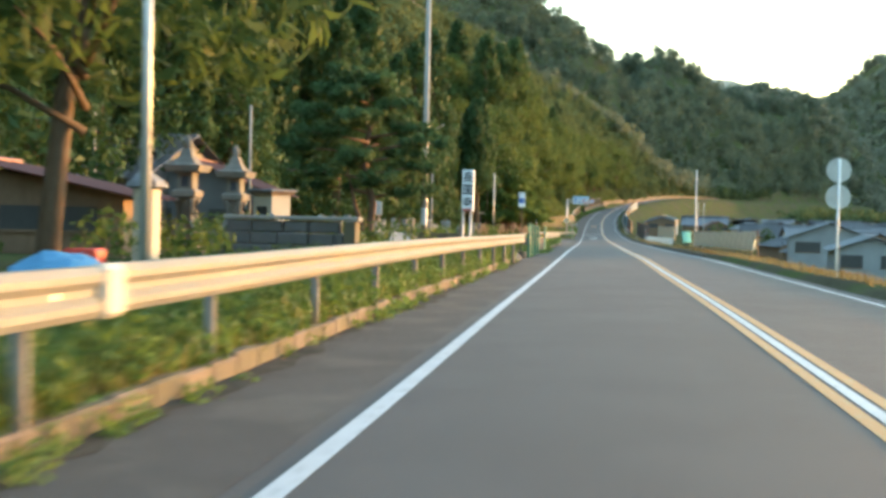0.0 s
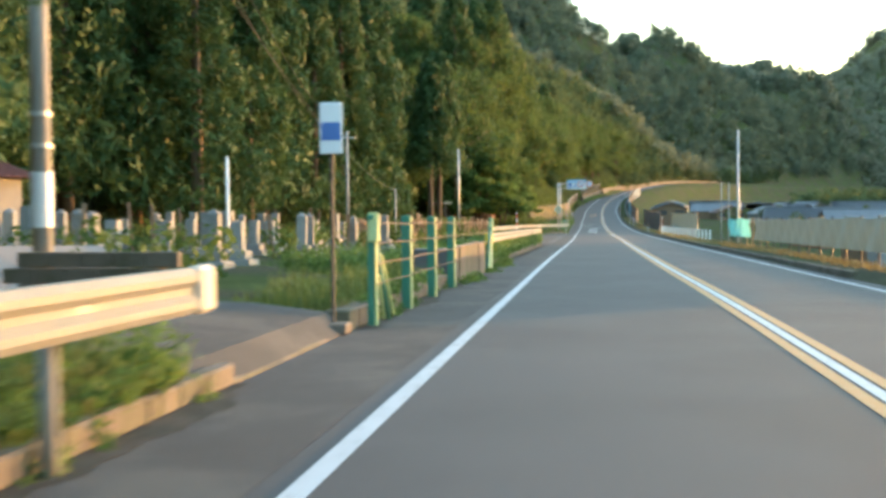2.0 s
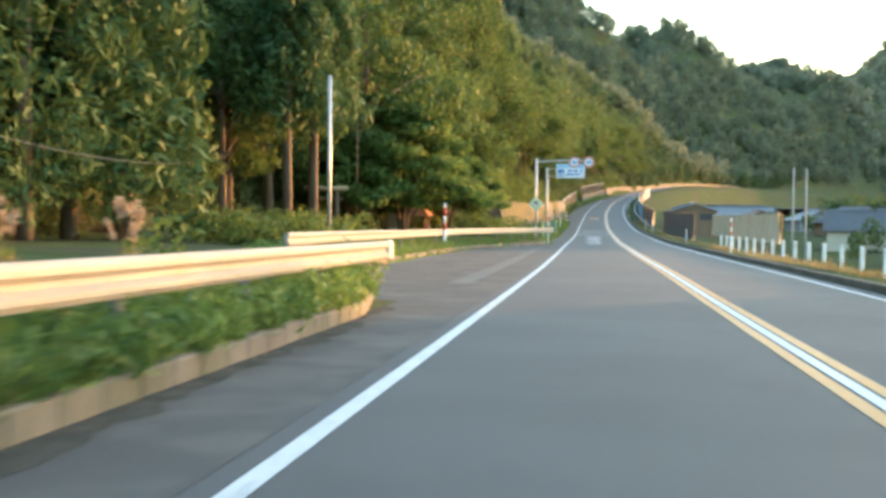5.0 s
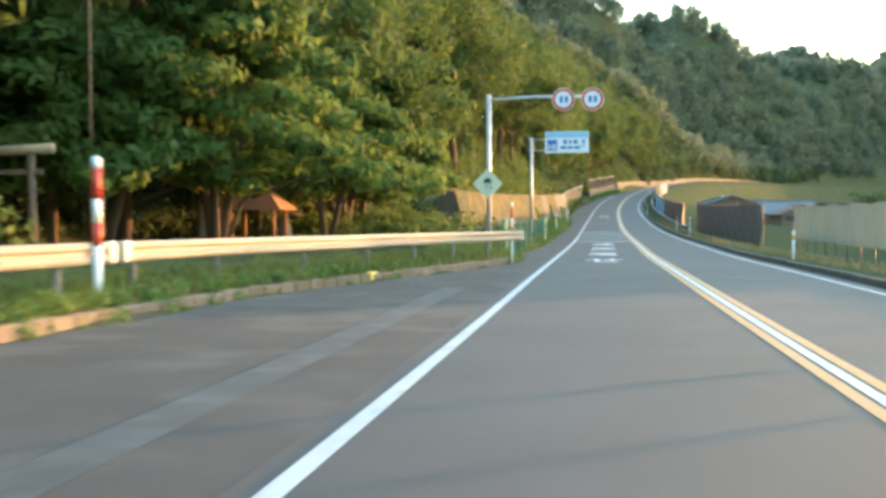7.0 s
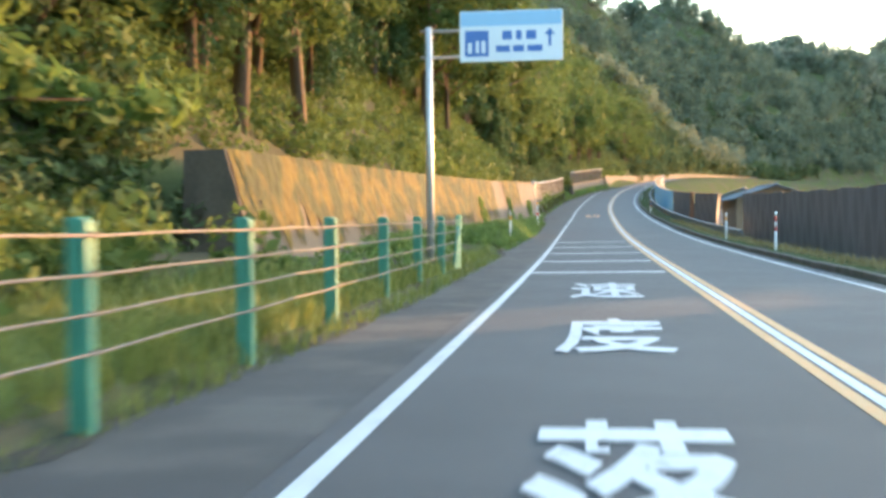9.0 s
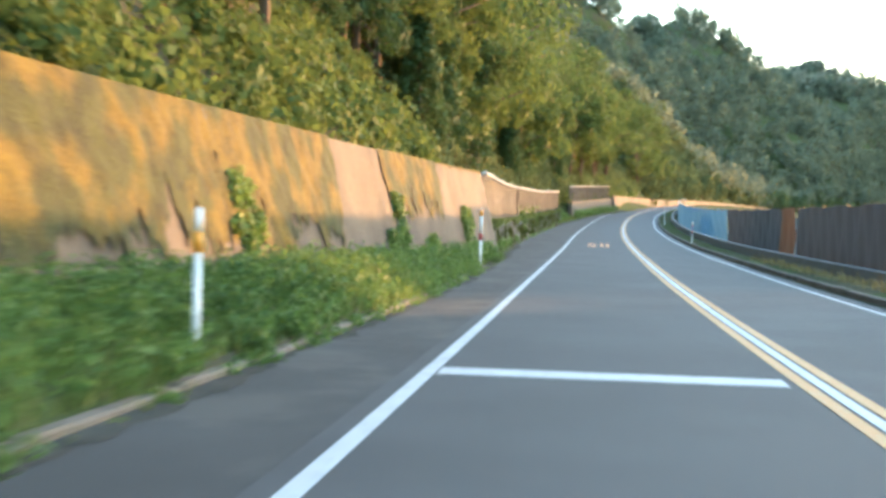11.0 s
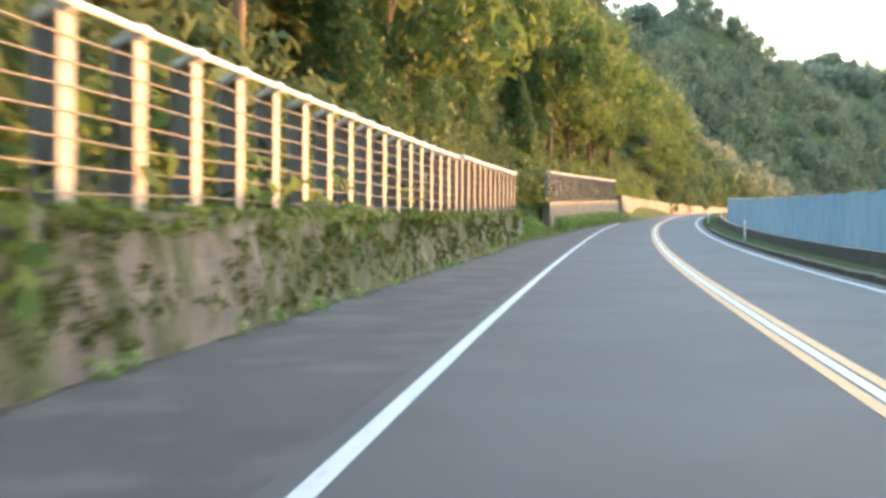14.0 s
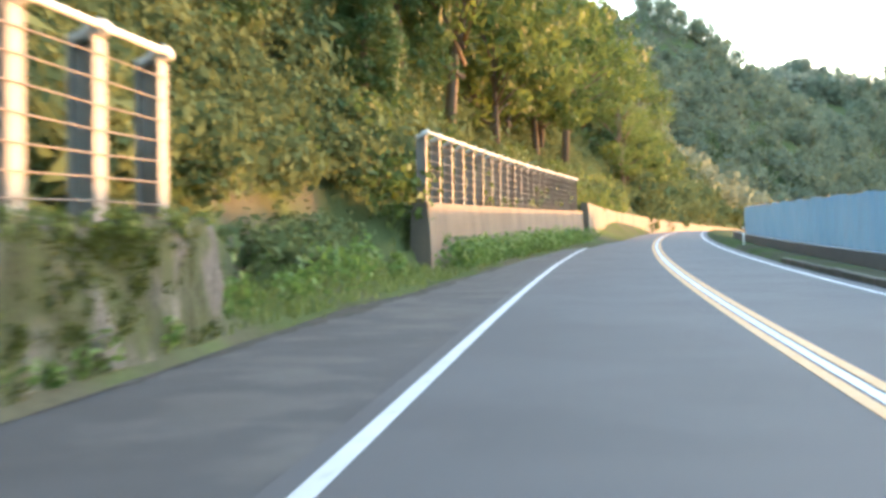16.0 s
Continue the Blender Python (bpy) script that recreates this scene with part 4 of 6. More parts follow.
for plate in [o for o in speed.children if o.name.startswith("plate")]:
    x = 2.36 if plate.name == "plate" else 3.26
    for k in (-0.11, 0.05):
        bm = box((x + k - 0.01, -0.032, 5.0), (x + k + 0.09, -0.027, 5.2), 0.0)
        part("figure_bar", bm, SIGN_BLUE, plate)
warn = thing("warning_sign", W(158.9, -3.38), "diamond slippery-road sign on the grey pole", "road sign")
plate = bmesh.new()
bmesh.ops.create_cone(plate, cap_ends=True, segments=4, radius1=0.47, radius2=0.47, depth=0.02, matrix=pose(0, 0, 2.45, 90, 0, 0))
plate = part("plate", plate, mat("pale_yellow_sign", (0.62, 0.6, 0.42), 0.4, vary=0.08, scale=3, fine=30, bump=0.0), warn)
plate.location.y = -0.1
car = bmesh.new()
add_box(car, (-0.12, -0.125, 2.47), (0.12, -0.112, 2.56), 0.004)
add_box(car, (-0.08, -0.125, 2.56), (0.08, -0.112, 2.62), 0.004)
part("car_mark", car, BLACK_INK, plate).location.y = 0.1
part("skid_mark", tube([(-0.02, -0.118, 2.44), (-0.09, -0.118, 2.38), (0.0, -0.118, 2.33), (-0.05, -0.118, 2.27)], 0.012, 5), BLACK_INK, plate).location.y = 0.1
part("skid_mark", tube([(0.12, -0.118, 2.44), (0.05, -0.118, 2.38), (0.14, -0.118, 2.33), (0.09, -0.118, 2.27)], 0.012, 5), BLACK_INK, plate).location.y = 0.1
part("bracket", box((-0.05, -0.09, 2.3), (0.05, 0.62, 2.34)), GALV, warn)

temple = thing("temple_sign", W(41.3, -4.5), "lit-edged white box sign with a temple's name", "sign")
for x in (-0.16, 0.1):
    part("post", tube([(x, 0.15, -0.3), (x, 0.15, 1.75)], 0.045, 10), GALV, temple, smooth=True)
case = part("case", box((-0.2, 0.0, 1.72), (0.2, 0.36, 3.16), 0.015), SIGN_WHITE, temple)
for k, char in enumerate("長国寺"):
    sign_text(char, BLACK_INK, case, 0.0, 2.9 - 0.43 * k, 0.32, 0.36, -0.006)
part("red_footing", box((-0.15, -0.006, 1.74), (0.15, -0.001, 1.81)), RED_PAINT, case)

notice = thing("notice_board", W(49.4, -9.2, 0.1), "small white notice board on two thin legs", "sign")
for x in (-0.14, 0.14):
    part("leg", tube([(x, 0, -0.2), (x, 0, 1.7)], 0.02, 6), GALV, notice)
part("board", box((-0.24, -0.03, 1.5), (0.24, 0.01, 2.05), 0.01), SIGN_WHITE, notice)

bus = thing("bus_stop_sign", W(46.9, -2.95, 0.05), "slim bus stop post with a white and blue plate", "sign")
part("post", tube([(0, 0, -0.3), (0, 0, 2.5)], 0.022, 8), DARK_METAL, bus)
part("foot", box((-0.18, -0.18, -0.05), (0.18, 0.18, 0.07), 0.02), CONCRETE, bus)
plate = part("plate", box((-0.13, -0.03, 1.95), (0.13, -0.01, 2.52), 0.01), SIGN_WHITE, bus)
part("blue_panel", box((-0.11, -0.034, 2.1), (0.11, -0.029, 2.3)), SIGN_BLUE, plate)

stop = thing("road_sign", W(32.4, 6.2, -0.1), "two round road signs on a pole, seen from behind", "road sign")
part("pole", tube([(0, 0, -0.4), (0, 0, 3.3)], 0.04, 10), WHITE_PAINT, stop, smooth=True)
for z in (3.0, 2.3):
    bm = bmesh.new()
    bmesh.ops.create_cone(bm, cap_ends=True, segments=32, radius1=0.32, radius2=0.32, depth=0.02, matrix=pose(0, 0.06, z, 90, 0, 0))
    p_ = part("disc", bm, GALV, stop)
    part("clamp", box((-0.06, 0.0, z - 0.03), (0.06, 0.05, z + 0.03)), GALV, p_)

chev = thing("chevron_plate", W(66.08, -2.81, 0.65), "yellow end plate with a red chevron on the guardrail", "sign")
plate = part("plate", box((-0.11, -0.03, 0.0), (0.12, 0.1, 0.29), 0.02), YELLOW_PAINT, chev)
bm = bmesh.new()
bm.faces.new([bm.verts.new((x, -0.034, z)) for x, z in ((-0.05, 0.02), (0.04, 0.02), (0.1, 0.145), (0.04, 0.27), (-0.05, 0.27), (0.01, 0.145))])
part("chevron", bm, RED_PAINT, plate)


# ---- delineators and snow poles ----
def delineator(y, d, h, bands, label, ground=0.12, r=0.035):
    ob = thing("delineator", W(y, d, ground), label, "delineator", "delineators beside the road")
    z = -0.25
    for top, material in bands:
        part("band", tube([(0, 0, z), (0, 0, top * h)], r if material is not ORANGE_PAINT else r * 1.1, 10), material, ob, smooth=True)
        z = top * h
    part("cap", tube([(0, 0, z), (0, 0, z + 0.03)], [r, r * 0.4], 10), WHITE_PAINT, ob)


WHITE_POST = ((0.72, WHITE_PAINT), (0.86, ORANGE_PAINT), (1.0, WHITE_PAINT))
SNOW_POLE = ((0.42, WHITE_PAINT), (0.57, RED_PAINT), (0.73, WHITE_PAINT), (0.93, RED_PAINT), (1.0, WHITE_PAINT))
for y, h in ((135.6, 1.45), (201.1, 1.2)):
    delineator(y, 5.8, h, ((0.5, WHITE_PAINT), (0.62, RED_PAINT), (0.75, WHITE_PAINT), (0.9, RED_PAINT), (1.0, WHITE_PAINT)), "red and white banded snow pole on the valley side")
for y, h in ((158.5, 0.85), (214.2, 1.1), (321.9, 0.85), (363.2, 0.8)):
    delineator(y, 5.8, h, WHITE_POST, "white plastic delineator post with an orange reflector")
delineator(274.0, 5.55, 1.2, ((0.45, WHITE_PAINT), (0.6, RED_PAINT), (0.75, SIGN_BLUE), (0.88, RED_PAINT), (1.0, WHITE_PAINT)), "white delineator with red and blue bands")
delineator(136.35, -6.4, 1.95, SNOW_POLE, "red and white banded snow pole in the guardrail's gap", r=0.06)
delineator(158.1, -2.57, 1.72, SNOW_POLE, "red and white banded snow pole at the guardrail's end", r=0.034)
delineator(213.9, -3.3, 1.25, WHITE_POST, "white plastic delineator post by the weeds")
delineator(238.4, -3.15, 1.55, ((0.45, WHITE_PAINT), (0.58, RED_PAINT), (0.9, WHITE_PAINT), (1.0, ORANGE_PAINT)), "white and red pole before the high wall", r=0.045)


# ---- cable fences ----
def cable_fence(ends, posts, d, label, cable, thick):
    fence = thing("cable_fence", W(ends[0], d, 0.15), label, "fence", "cable fences beside the road")
    back = fence.matrix_world.inverted()

    def under(bm, name, material, parent=None, label="", smooth=False):
        if parent is None:
            bm.transform(back)
        return part(name, bm, material, parent or fence, label, smooth)

    for y in ends:
        s = 1 if y == ends[0] else -1
        under(box(W(y, d - 0.06, -0.2) + Vector((0, -0.045, 0)), W(y, d + 0.02, 1.33) + Vector((0, 0.045, 0)), 0.012), "end_post", GREEN_PAINT)
        under(box(W(y, d + 0.024, -0.1) + Vector((0, -0.055, 0)), W(y, d + 0.05, 1.32) + Vector((0, 0.055, 0)), 0.008), "channel", PALE_LIT_GREEN)
        cap = box(W(y, d - 0.05, 1.0) + Vector((0, -0.09, 0)), W(y, d + 0.075, 1.36) + Vector((0, 0.09, 0)), 0.02)
        for v in cap.verts:
            if v.co.z > W(y, d, 1.3).z:
                v.co.y = y + 0.35 * (v.co.y - y)
        under(cap, "end_plate", PALE_LIT_GREEN)
        under(tube([W(y, d, 1.12), W(y + s * 0.95, d, 0.0)], 0.05, 8), "brace", GREEN_PAINT, smooth=True)
        for run, top in ((0.5, 0.6), (1.2, 0.85)):
            under(tube([W(y + s * 0.28 * run, d + 0.04, top), W(y + s * run, d + 0.04, 0.05)], 0.022, 6), "strut", PALE_LIT_GREEN)
    for y in posts:
        under(box(W(y, d - 0.1, -0.2) + Vector((0, -0.045, 0)), W(y, d + 0.02, 1.33) + Vector((0, 0.045, 0)), 0.012), "post", GREEN_PAINT)
        # paler strip paints in the post's sunlit front; the shaded second fence stays dark
        under(box(W(y, d + 0.022, -0.1) + Vector((0, -0.055, 0)), W(y, d + 0.048, 1.31) + Vector((0, 0.055, 0)), 0.008), "channel", PALE_LIT_GREEN if d > -2.9 else GREEN_PAINT)
        for h in (0.5, 0.74, 0.98, 1.22):
            under(box(W(y, d + 0.05, h - 0.02) + Vector((0, -0.025, 0)), W(y, d + 0.078, h + 0.02) + Vector((0, 0.025, 0))), "clamp", DULL_CABLE)
    ys = np.linspace(ends[0], ends[1], 24)
    for h in (0.5, 0.74, 0.98, 1.22):
        under(tube([W(y, d + 0.06, h + 0.008 * math.sin(y * 2.1)) for y in ys], thick, 6), "cable", cable, label="steel cable")


cable_fence((47.9, 65.05), (50.7, 53.4, 56.2), -2.68, "green-ended cable fence with four rusty cables", mat("rust_brown_cable", (0.15, 0.1, 0.065), 0.85, vary=0.3, scale=3, fine=50, bump=0.1), 0.008)
cable_fence((162.2, 190.5), (166.1, 169.4, 172.9, 176.5, 180.2, 183.8, 187.3), -3.1, "green cable fence with grey cables among weeds", DULL_CABLE, 0.011)
slab = thing("concrete_panel", W(57.4, -2.78), "sunlit concrete panel closing a ditch beside the kerb", "wall panel")
for y0, y1, top in ((0.0, 0.72, 0.74), (0.92, 4.35, 0.73), (4.55, 5.8, 0.69)):
    part("panel", box((-0.14, y0, -0.55), (0.0, y1, top), 0.015), CONCRETE, slab)
for y0 in (0.7, 4.33):
    part("pier", box((-0.2, y0, -0.55), (-0.05, y0 + 0.24, 0.7), 0.01), DARK_STONE, slab, "dark recessed pier")
part("head_block", box((-0.75, -0.5, -0.55), (-0.02, -0.03, 0.72), 0.02), DARK_STONE, slab, "dark block at the panel's end")
bpy.context.view_layer.update()
holder = thing("block_wall", W(47.9, -5.2), "rough concrete block wall beside the driveway", "wall")
for r in range(4):
    for k in range(5):
        part("block", box((-2.2 + 0.42 * k + 0.2 * (r % 2), 0, 0.1 + 0.2 * r), (-1.79 + 0.42 * k + 0.2 * (r % 2), 0.15, 0.29 + 0.2 * r), 0.01), CONCRETE, holder)


# ---- graveyard ----
def gravestone(kind):
    ob = thing("gravestone", (0, 0, -500), "grey stone grave pillar on stepped plinths", "gravestone", "gravestones of the graveyard")
    part("plinth", box((-0.38, -0.38, -0.2), (0.38, 0.38, 0.14), 0.02), STONE, ob)
    part("base", box((-0.26, -0.26, 0.14), (0.26, 0.26, 0.34), 0.02), STONE, ob)
    bm = box((-0.14, -0.14, 0.34), (0.14, 0.14, 1.05 + 0.14 * kind), 0.012)
    if kind == 1:
        bmesh.ops.create_cone(bm, cap_ends=True, segments=4, radius1=0.2, radius2=0.02, depth=0.1, matrix=pose(0, 0, 1.24, 0, 0, 45))
    part("pillar", bm, STONE, ob)
    part("vase", tube([(0.2, -0.2, 0.14), (0.2, -0.2, 0.32)], 0.035, 8), STONE, ob)
    return ob


stones = [gravestone(k) for k in range(3)]
g = random.Random(21)
for row in range(5):
    for k in range(11):
        if g.random() < 0.16:
            continue
        y, d = 59 + 2.6 * k + g.uniform(-0.4, 0.4), -8.4 - 2.0 * row + g.uniform(-0.3, 0.3)
        x = float(road_x(y)) + d
        copy_thing(g.choice(stones), Matrix.Translation((x, y, ground_height(x, y))) @ pose(0, 0, 0, g.uniform(-2, 2), g.uniform(-2, 2), 90 + g.uniform(-8, 8)))
for proto in stones:
    drop(proto)
for k in range(16):
    y, d = 59 + 1.9 * k + g.uniform(-0.4, 0.4), -8.0 - g.uniform(0, 8)
    x = float(road_x(y)) + d
    ob = tagged(part("grave_tablet", box((-0.05, -0.01, -0.15), (0.05, 0.01, 1.35 + g.uniform(-0.2, 0.25)), 0.004), OLD_WOOD, None), "thin wooden memorial tablet beside the graves", "memorial tablet", "wooden tablets of the graveyard")
    ob.matrix_world = Matrix.Translation((x, y, ground_height(x, y))) @ pose(0, 0, 0, g.uniform(-5, 5), g.uniform(-8, 8), g.uniform(-30, 30))


# ---- temple yard ----
def lathe(profile, sides=6, turn=0.0, square=1.0):
    bm = bmesh.new()
    rings = []
    for r, z in profile:
        rings.append([bm.verts.new((r * math.cos(turn + 2 * math.pi * k / sides), r * math.sin(turn + 2 * math.pi * k / sides), z)) for k in range(sides)])
    for a, b in zip(rings, rings[1:]):
        for k in range(sides):
            bm.faces.new((a[k], a[(k + 1) % sides], b[(k + 1) % sides], b[k]))
    bm.faces.new(rings[0][::-1])
    bm.faces.new(rings[-1])
    bmesh.ops.recalc_face_normals(bm, faces=bm.faces)
    return bm


LANTERN_STONE = mat("lantern_stone", (0.2, 0.175, 0.145), 0.85, vary=0.3, scale=2, fine=25, bump=0.4, second=(0.14, 0.13, 0.11), second_amount=0.4, second_scale=2)


def lantern(y, d, height):
    ob = thing("stone_lantern", W(y, d, 0.1), "large weathered stone lantern with curved legs and wide roof", "stone lantern", "stone lanterns of the temple")
    s, q = height / 3.1, radians(45)
    ob.scale = (0.72, 0.72, 1.0)
    part("plinth", lathe([(1.05, -0.3), (1.05, 0.22), (0.9, 0.24), (0.9, 0.4), (0.74, 0.42), (0.74, 0.58)], 4, q), LANTERN_STONE, ob)
    for k in range(4):
        a = radians(45 + 90 * k)
        pts = [(0.6, 0.55), (0.62, 0.66), (0.5, 0.82), (0.36, 1.05), (0.3, 1.28), (0.34, 1.48), (0.42, 1.6)]
        part("leg", tube([(r * math.cos(a), r * math.sin(a), z * s) for r, z in pts], [0.13, 0.15, 0.12, 0.1, 0.1, 0.12, 0.13], 8), LANTERN_STONE, ob, smooth=True)
    part("core", lathe([(0.5, 0.55 * s), (0.36, 0.9 * s), (0.26, 1.25 * s), (0.36, 1.58 * s)], 4, q), LANTERN_STONE, ob)
    part("platform", lathe([(0.44, 1.55 * s), (0.62, 1.62 * s), (0.62, 1.74 * s), (0.46, 1.8 * s)], 4, q), LANTERN_STONE, ob)
    box_ = part("light_box", lathe([(0.4, 1.78 * s), (0.4, 2.22 * s)], 4, q), LANTERN_STONE, ob)
    part("opening", box((-0.12, -0.3, 1.86 * s), (0.12, -0.22, 2.12 * s)), BLACK_INK, box_)
    part("roof", lathe([(0.5, 2.2 * s), (0.84, 2.22 * s), (0.96, 2.38 * s), (0.6, 2.42 * s), (0.34, 2.6 * s), (0.2, 2.8 * s)], 4, q), LANTERN_STONE, ob)
    part("finial", lathe([(0.1, 2.75 * s), (0.17, 2.84 * s), (0.15, 2.98 * s), (0.03, 3.12 * s)], 10), LANTERN_STONE, ob, smooth=True)


lantern(29.6, -10.5, 3.25)
lantern(33.9, -10.55, 3.3)


def gable_house(name, y, d, wide, long, eave, ridge, walls, roof, label, yaw=0.0, base=-0.3, category="house", over=0.5, ribs=True):
    """A house with gable roof; local x across, y along the ridge."""
    ob = thing(name, W(y, d, 0.0), label, category, yaw=yaw)
    w, l = wide / 2, long / 2
    bm = bmesh.new()
    add_box(bm, (-w, -l, base), (w, l, eave))
    for s in (-0.995, 0.995):
        bm.faces.new([bm.verts.new(p) for p in ((-w, s * l, eave), (w, s * l, eave), (0, s * l, ridge - 0.12))])
    part("wall", bm, walls, ob)
    for s in (-1, 1):
        bm = bmesh.new()
        slope = (ridge - eave) / w
        v = [(0, -l - over, ridge), (0, l + over, ridge), (s * (w + over), l + over, eave - over * slope), (s * (w + over), -l - over, eave - over * slope)]
        bm.faces.new([bm.verts.new(p) for p in v])
        bmesh.ops.solidify(bm, geom=bm.faces[:], thickness=0.12)
        bmesh.ops.recalc_face_normals(bm, faces=bm.faces)
        slab_ = part("roof", bm, roof, ob)
        n = max(3, int(long / 0.6))
        for k in range(n + 1 if ribs else 0):
            yy = -l - over + k * (long + 2 * over) / n
            part("rib", tube([(0, yy, ridge + 0.03), (s * (w + over), yy, eave - over * slope + 0.03)], 0.035, 4), roof, slab_)
    part("ridge_cap", box((-0.14, -l - over, ridge - 0.05), (0.14, l + over, ridge + 0.12), 0.03), roof, ob)
    for k in (-0.42, 0.12):
        sill, head = (0.9, min(eave - 0.3, 1.9)) if eave > 1.6 else (eave - 1.3, eave - 0.4)
        win = part("window", box((k * wide, -l - 0.04, sill), (k * wide + 0.3 * wide, -l + 0.02, head)), DARK_METAL, ob)
        part("window_frame", box((k * wide - 0.05, -l - 0.06, sill - 0.06), (k * wide + 0.3 * wide + 0.05, -l - 0.03, sill)), OLD_WOOD, win)
    return ob


gable_house("temple_hall", 66, -27, 12, 8, 3.6, 6.0, DARK_STONE, ROOF_TILE, "dark temple hall with a grey tiled roof", 1.5)
gable_house("house", 66.5, -22.3, 8.5, 7, 2.9, 4.6, GREY_PLASTER, ROOF_RED, "grey house with a faded red metal roof", 0.1)
hut = thing("hut", W(60.0, -16.6, 0.0), "small sunlit plaster hut with a flat overhanging roof", "hut", yaw=radians(-32))
part("wall", box((-0.7, -0.65, -0.3), (0.7, 0.65, 2.75), 0.02), PLASTER, hut)
part("roof", box((-0.95, -0.9, 2.75), (0.95, 0.9, 2.88), 0.03), ROOF_TILE, hut)
part("fascia", box((-0.85, -0.8, 2.62), (0.85, 0.8, 2.746), 0.01), OLD_WOOD, hut)
part("poster", box((0.702, -0.5, 1.0), (0.725, 0.25, 1.55)), SIGN_WHITE, hut)
part("window", box((-0.4, -0.675, 1.2), (0.35, -0.652, 2.0)), DARK_METAL, hut)
gable_house("long_shed", 27, -14.6, 7.5, 3, 1.75, 2.5, OLD_WOOD, ROOF_RED, "low dark shed with a rust-purple metal roof", 0.12, category="shed")
gate = thing("gate_pillar", W(24.5, -9.6, 0.1), "sunlit plaster gate pillar with a small tiled cap", "gate pillar")
part("shaft", box((-0.22, -0.25, -0.3), (0.22, 0.25, 1.75), 0.02), PLASTER, gate)
part("cap", lathe([(0.3, 1.72), (0.5, 1.78), (0.42, 1.9), (0.1, 2.1)], 4, radians(45)), ROOF_TILE, gate)
low = thing("stone_wall", W(28.3, -5.8), "low dark stone wall bounding the temple yard", "wall")
g = random.Random(4)
for r in range(4):
    x = -3.2
    while x < -0.4:
        w_ = g.uniform(0.45, 0.8)
        part("stone", box((x, g.uniform(-0.02, 0.02), 0.05 + 0.3 * r), (min(x + w_ - 0.02, -0.29), 0.4, 0.33 + 0.3 * r), 0.03), DARK_STONE, low)
        x += w_
part("coping", box((-3.3, -0.06, 1.25), (0.08, 0.46, 1.35), 0.02), STONE, low)
part("end_pier", box((-0.28, -0.08, -0.3), (0.0, 0.48, 1.24), 0.02), CONCRETE, low)
for y0, y1, d0 in ((33, 41.6, -8.6), (48.6, 54.5, -9.3)):
    bank = wall("bank_wall", along([(y0, d0, 0.95, 1.2), (y1, d0 + 0.4, 0.85, 1.2)], 1.0), 2.5, DARK_STONE, "dark sloping stone-faced bank of the temple yard", 0.0)
crate = thing("crate", W(16.5, -7.4, 0.35), "small red plastic crate in the weeds", "crate")
part("box", box((-0.25, -0.2, 0), (0.25, 0.2, 0.4), 0.03), RED_PAINT, crate)
heap = bmesh.new()
bmesh.ops.create_icosphere(heap, subdivisions=3, radius=0.55)
for v in heap.verts:
    v.co = Vector((v.co.x * 1.3, v.co.y, max(-0.1, v.co.z * 0.7))) * (1 + 0.16 * noise.noise(v.co * 4))
heap.transform(Matrix.Translation(W(15.2, -7.2, 0.35)))
tagged(part("tarpaulin", heap, BLUE_SHEET, None), "crumpled blue tarpaulin lying in the weeds", "tarpaulin")


# ---- poles and wires ----
pole("lamp_post", 134.5, -11.2, 7.5, 0.1, GALV, "grey steel lamp post beside the shrine", "lamp post")
pole("banner_pole", 152.0, -13.4, 8.5, 0.04, RUSTY, "tall thin rusty banner pole by the shrine", "pole")
pole("banner_pole", 149.1, -15.2, 8.0, 0.04, RUSTY, "tall thin rusty banner pole by the shrine", "pole")
pole("steel_pole", 61.7, -8.75, 2.85, 0.05, WHITE_PAINT, "plain white steel pole in the graveyard", "pole")
pole("utility_pole", 100.1, -11.0, 3.2, 0.06, POLE_CONCRETE, "short grey pole carrying wires", "utility pole")
far_pole = pole("utility_pole", 99.4, -13.6, 6.4, 0.1, POLE_CONCRETE, "concrete utility pole under the cedars", "utility pole")
part("crossarm", box((-0.5, -0.05, 6.0), (0.5, 0.05, 6.1)), GALV, far_pole)
pole("utility_pole", 61.0, -18.1, 7.3, 0.09, POLE_CONCRETE, "slim utility pole behind the house", "utility pole")
pole("utility_pole", 57.0, -25.0, 7.3, 0.09, POLE_CONCRETE, "slim utility pole behind the house", "utility pole")
pole("utility_pole", 178.0, 15.2, 5.6, 0.08, POLE_CONCRETE, "grey utility pole in the fields", "utility pole", -3)
pole("utility_pole", 176.5, 15.9, 5.5, 0.08, POLE_CONCRETE, "grey utility pole in the fields", "utility pole", -3)
main = [o for o in scene.objects if o.name == "utility_pole"][0]
for z in (2.2, 2.6, 4.4, 5.2):
    part("band", tube([(0, 0, z), (0, 0, z + 0.06)], 0.14, 12), GALV, main)
part("lamp_arm", tube([(0, 0, 4.75), (0.35, -0.25, 5.0), (0.8, -0.6, 5.25)], 0.025, 6), GALV, main)
part("sticker", tube([(0, 0, 1.2), (0, 0, 1.9)], 0.137, 12), SIGN_WHITE, main)


def wire(a, b, sag, r=0.011):
    pts = [a.lerp(b, u) - Vector((0, 0, sag * 4 * u * (1 - u))) for u in np.linspace(0, 1, 18)]
    tagged(part("wire", tube(pts, r, 5), DARK_METAL, None), "black overhead wire sagging between poles", "wire", "overhead wires")


wire(W(48.2, -7.0, 9.6), W(99.4, -13.4, 6.0), 1.3)
wire(W(48.2, -7.0, 9.2), W(99.4, -13.8, 6.0), 1.5)
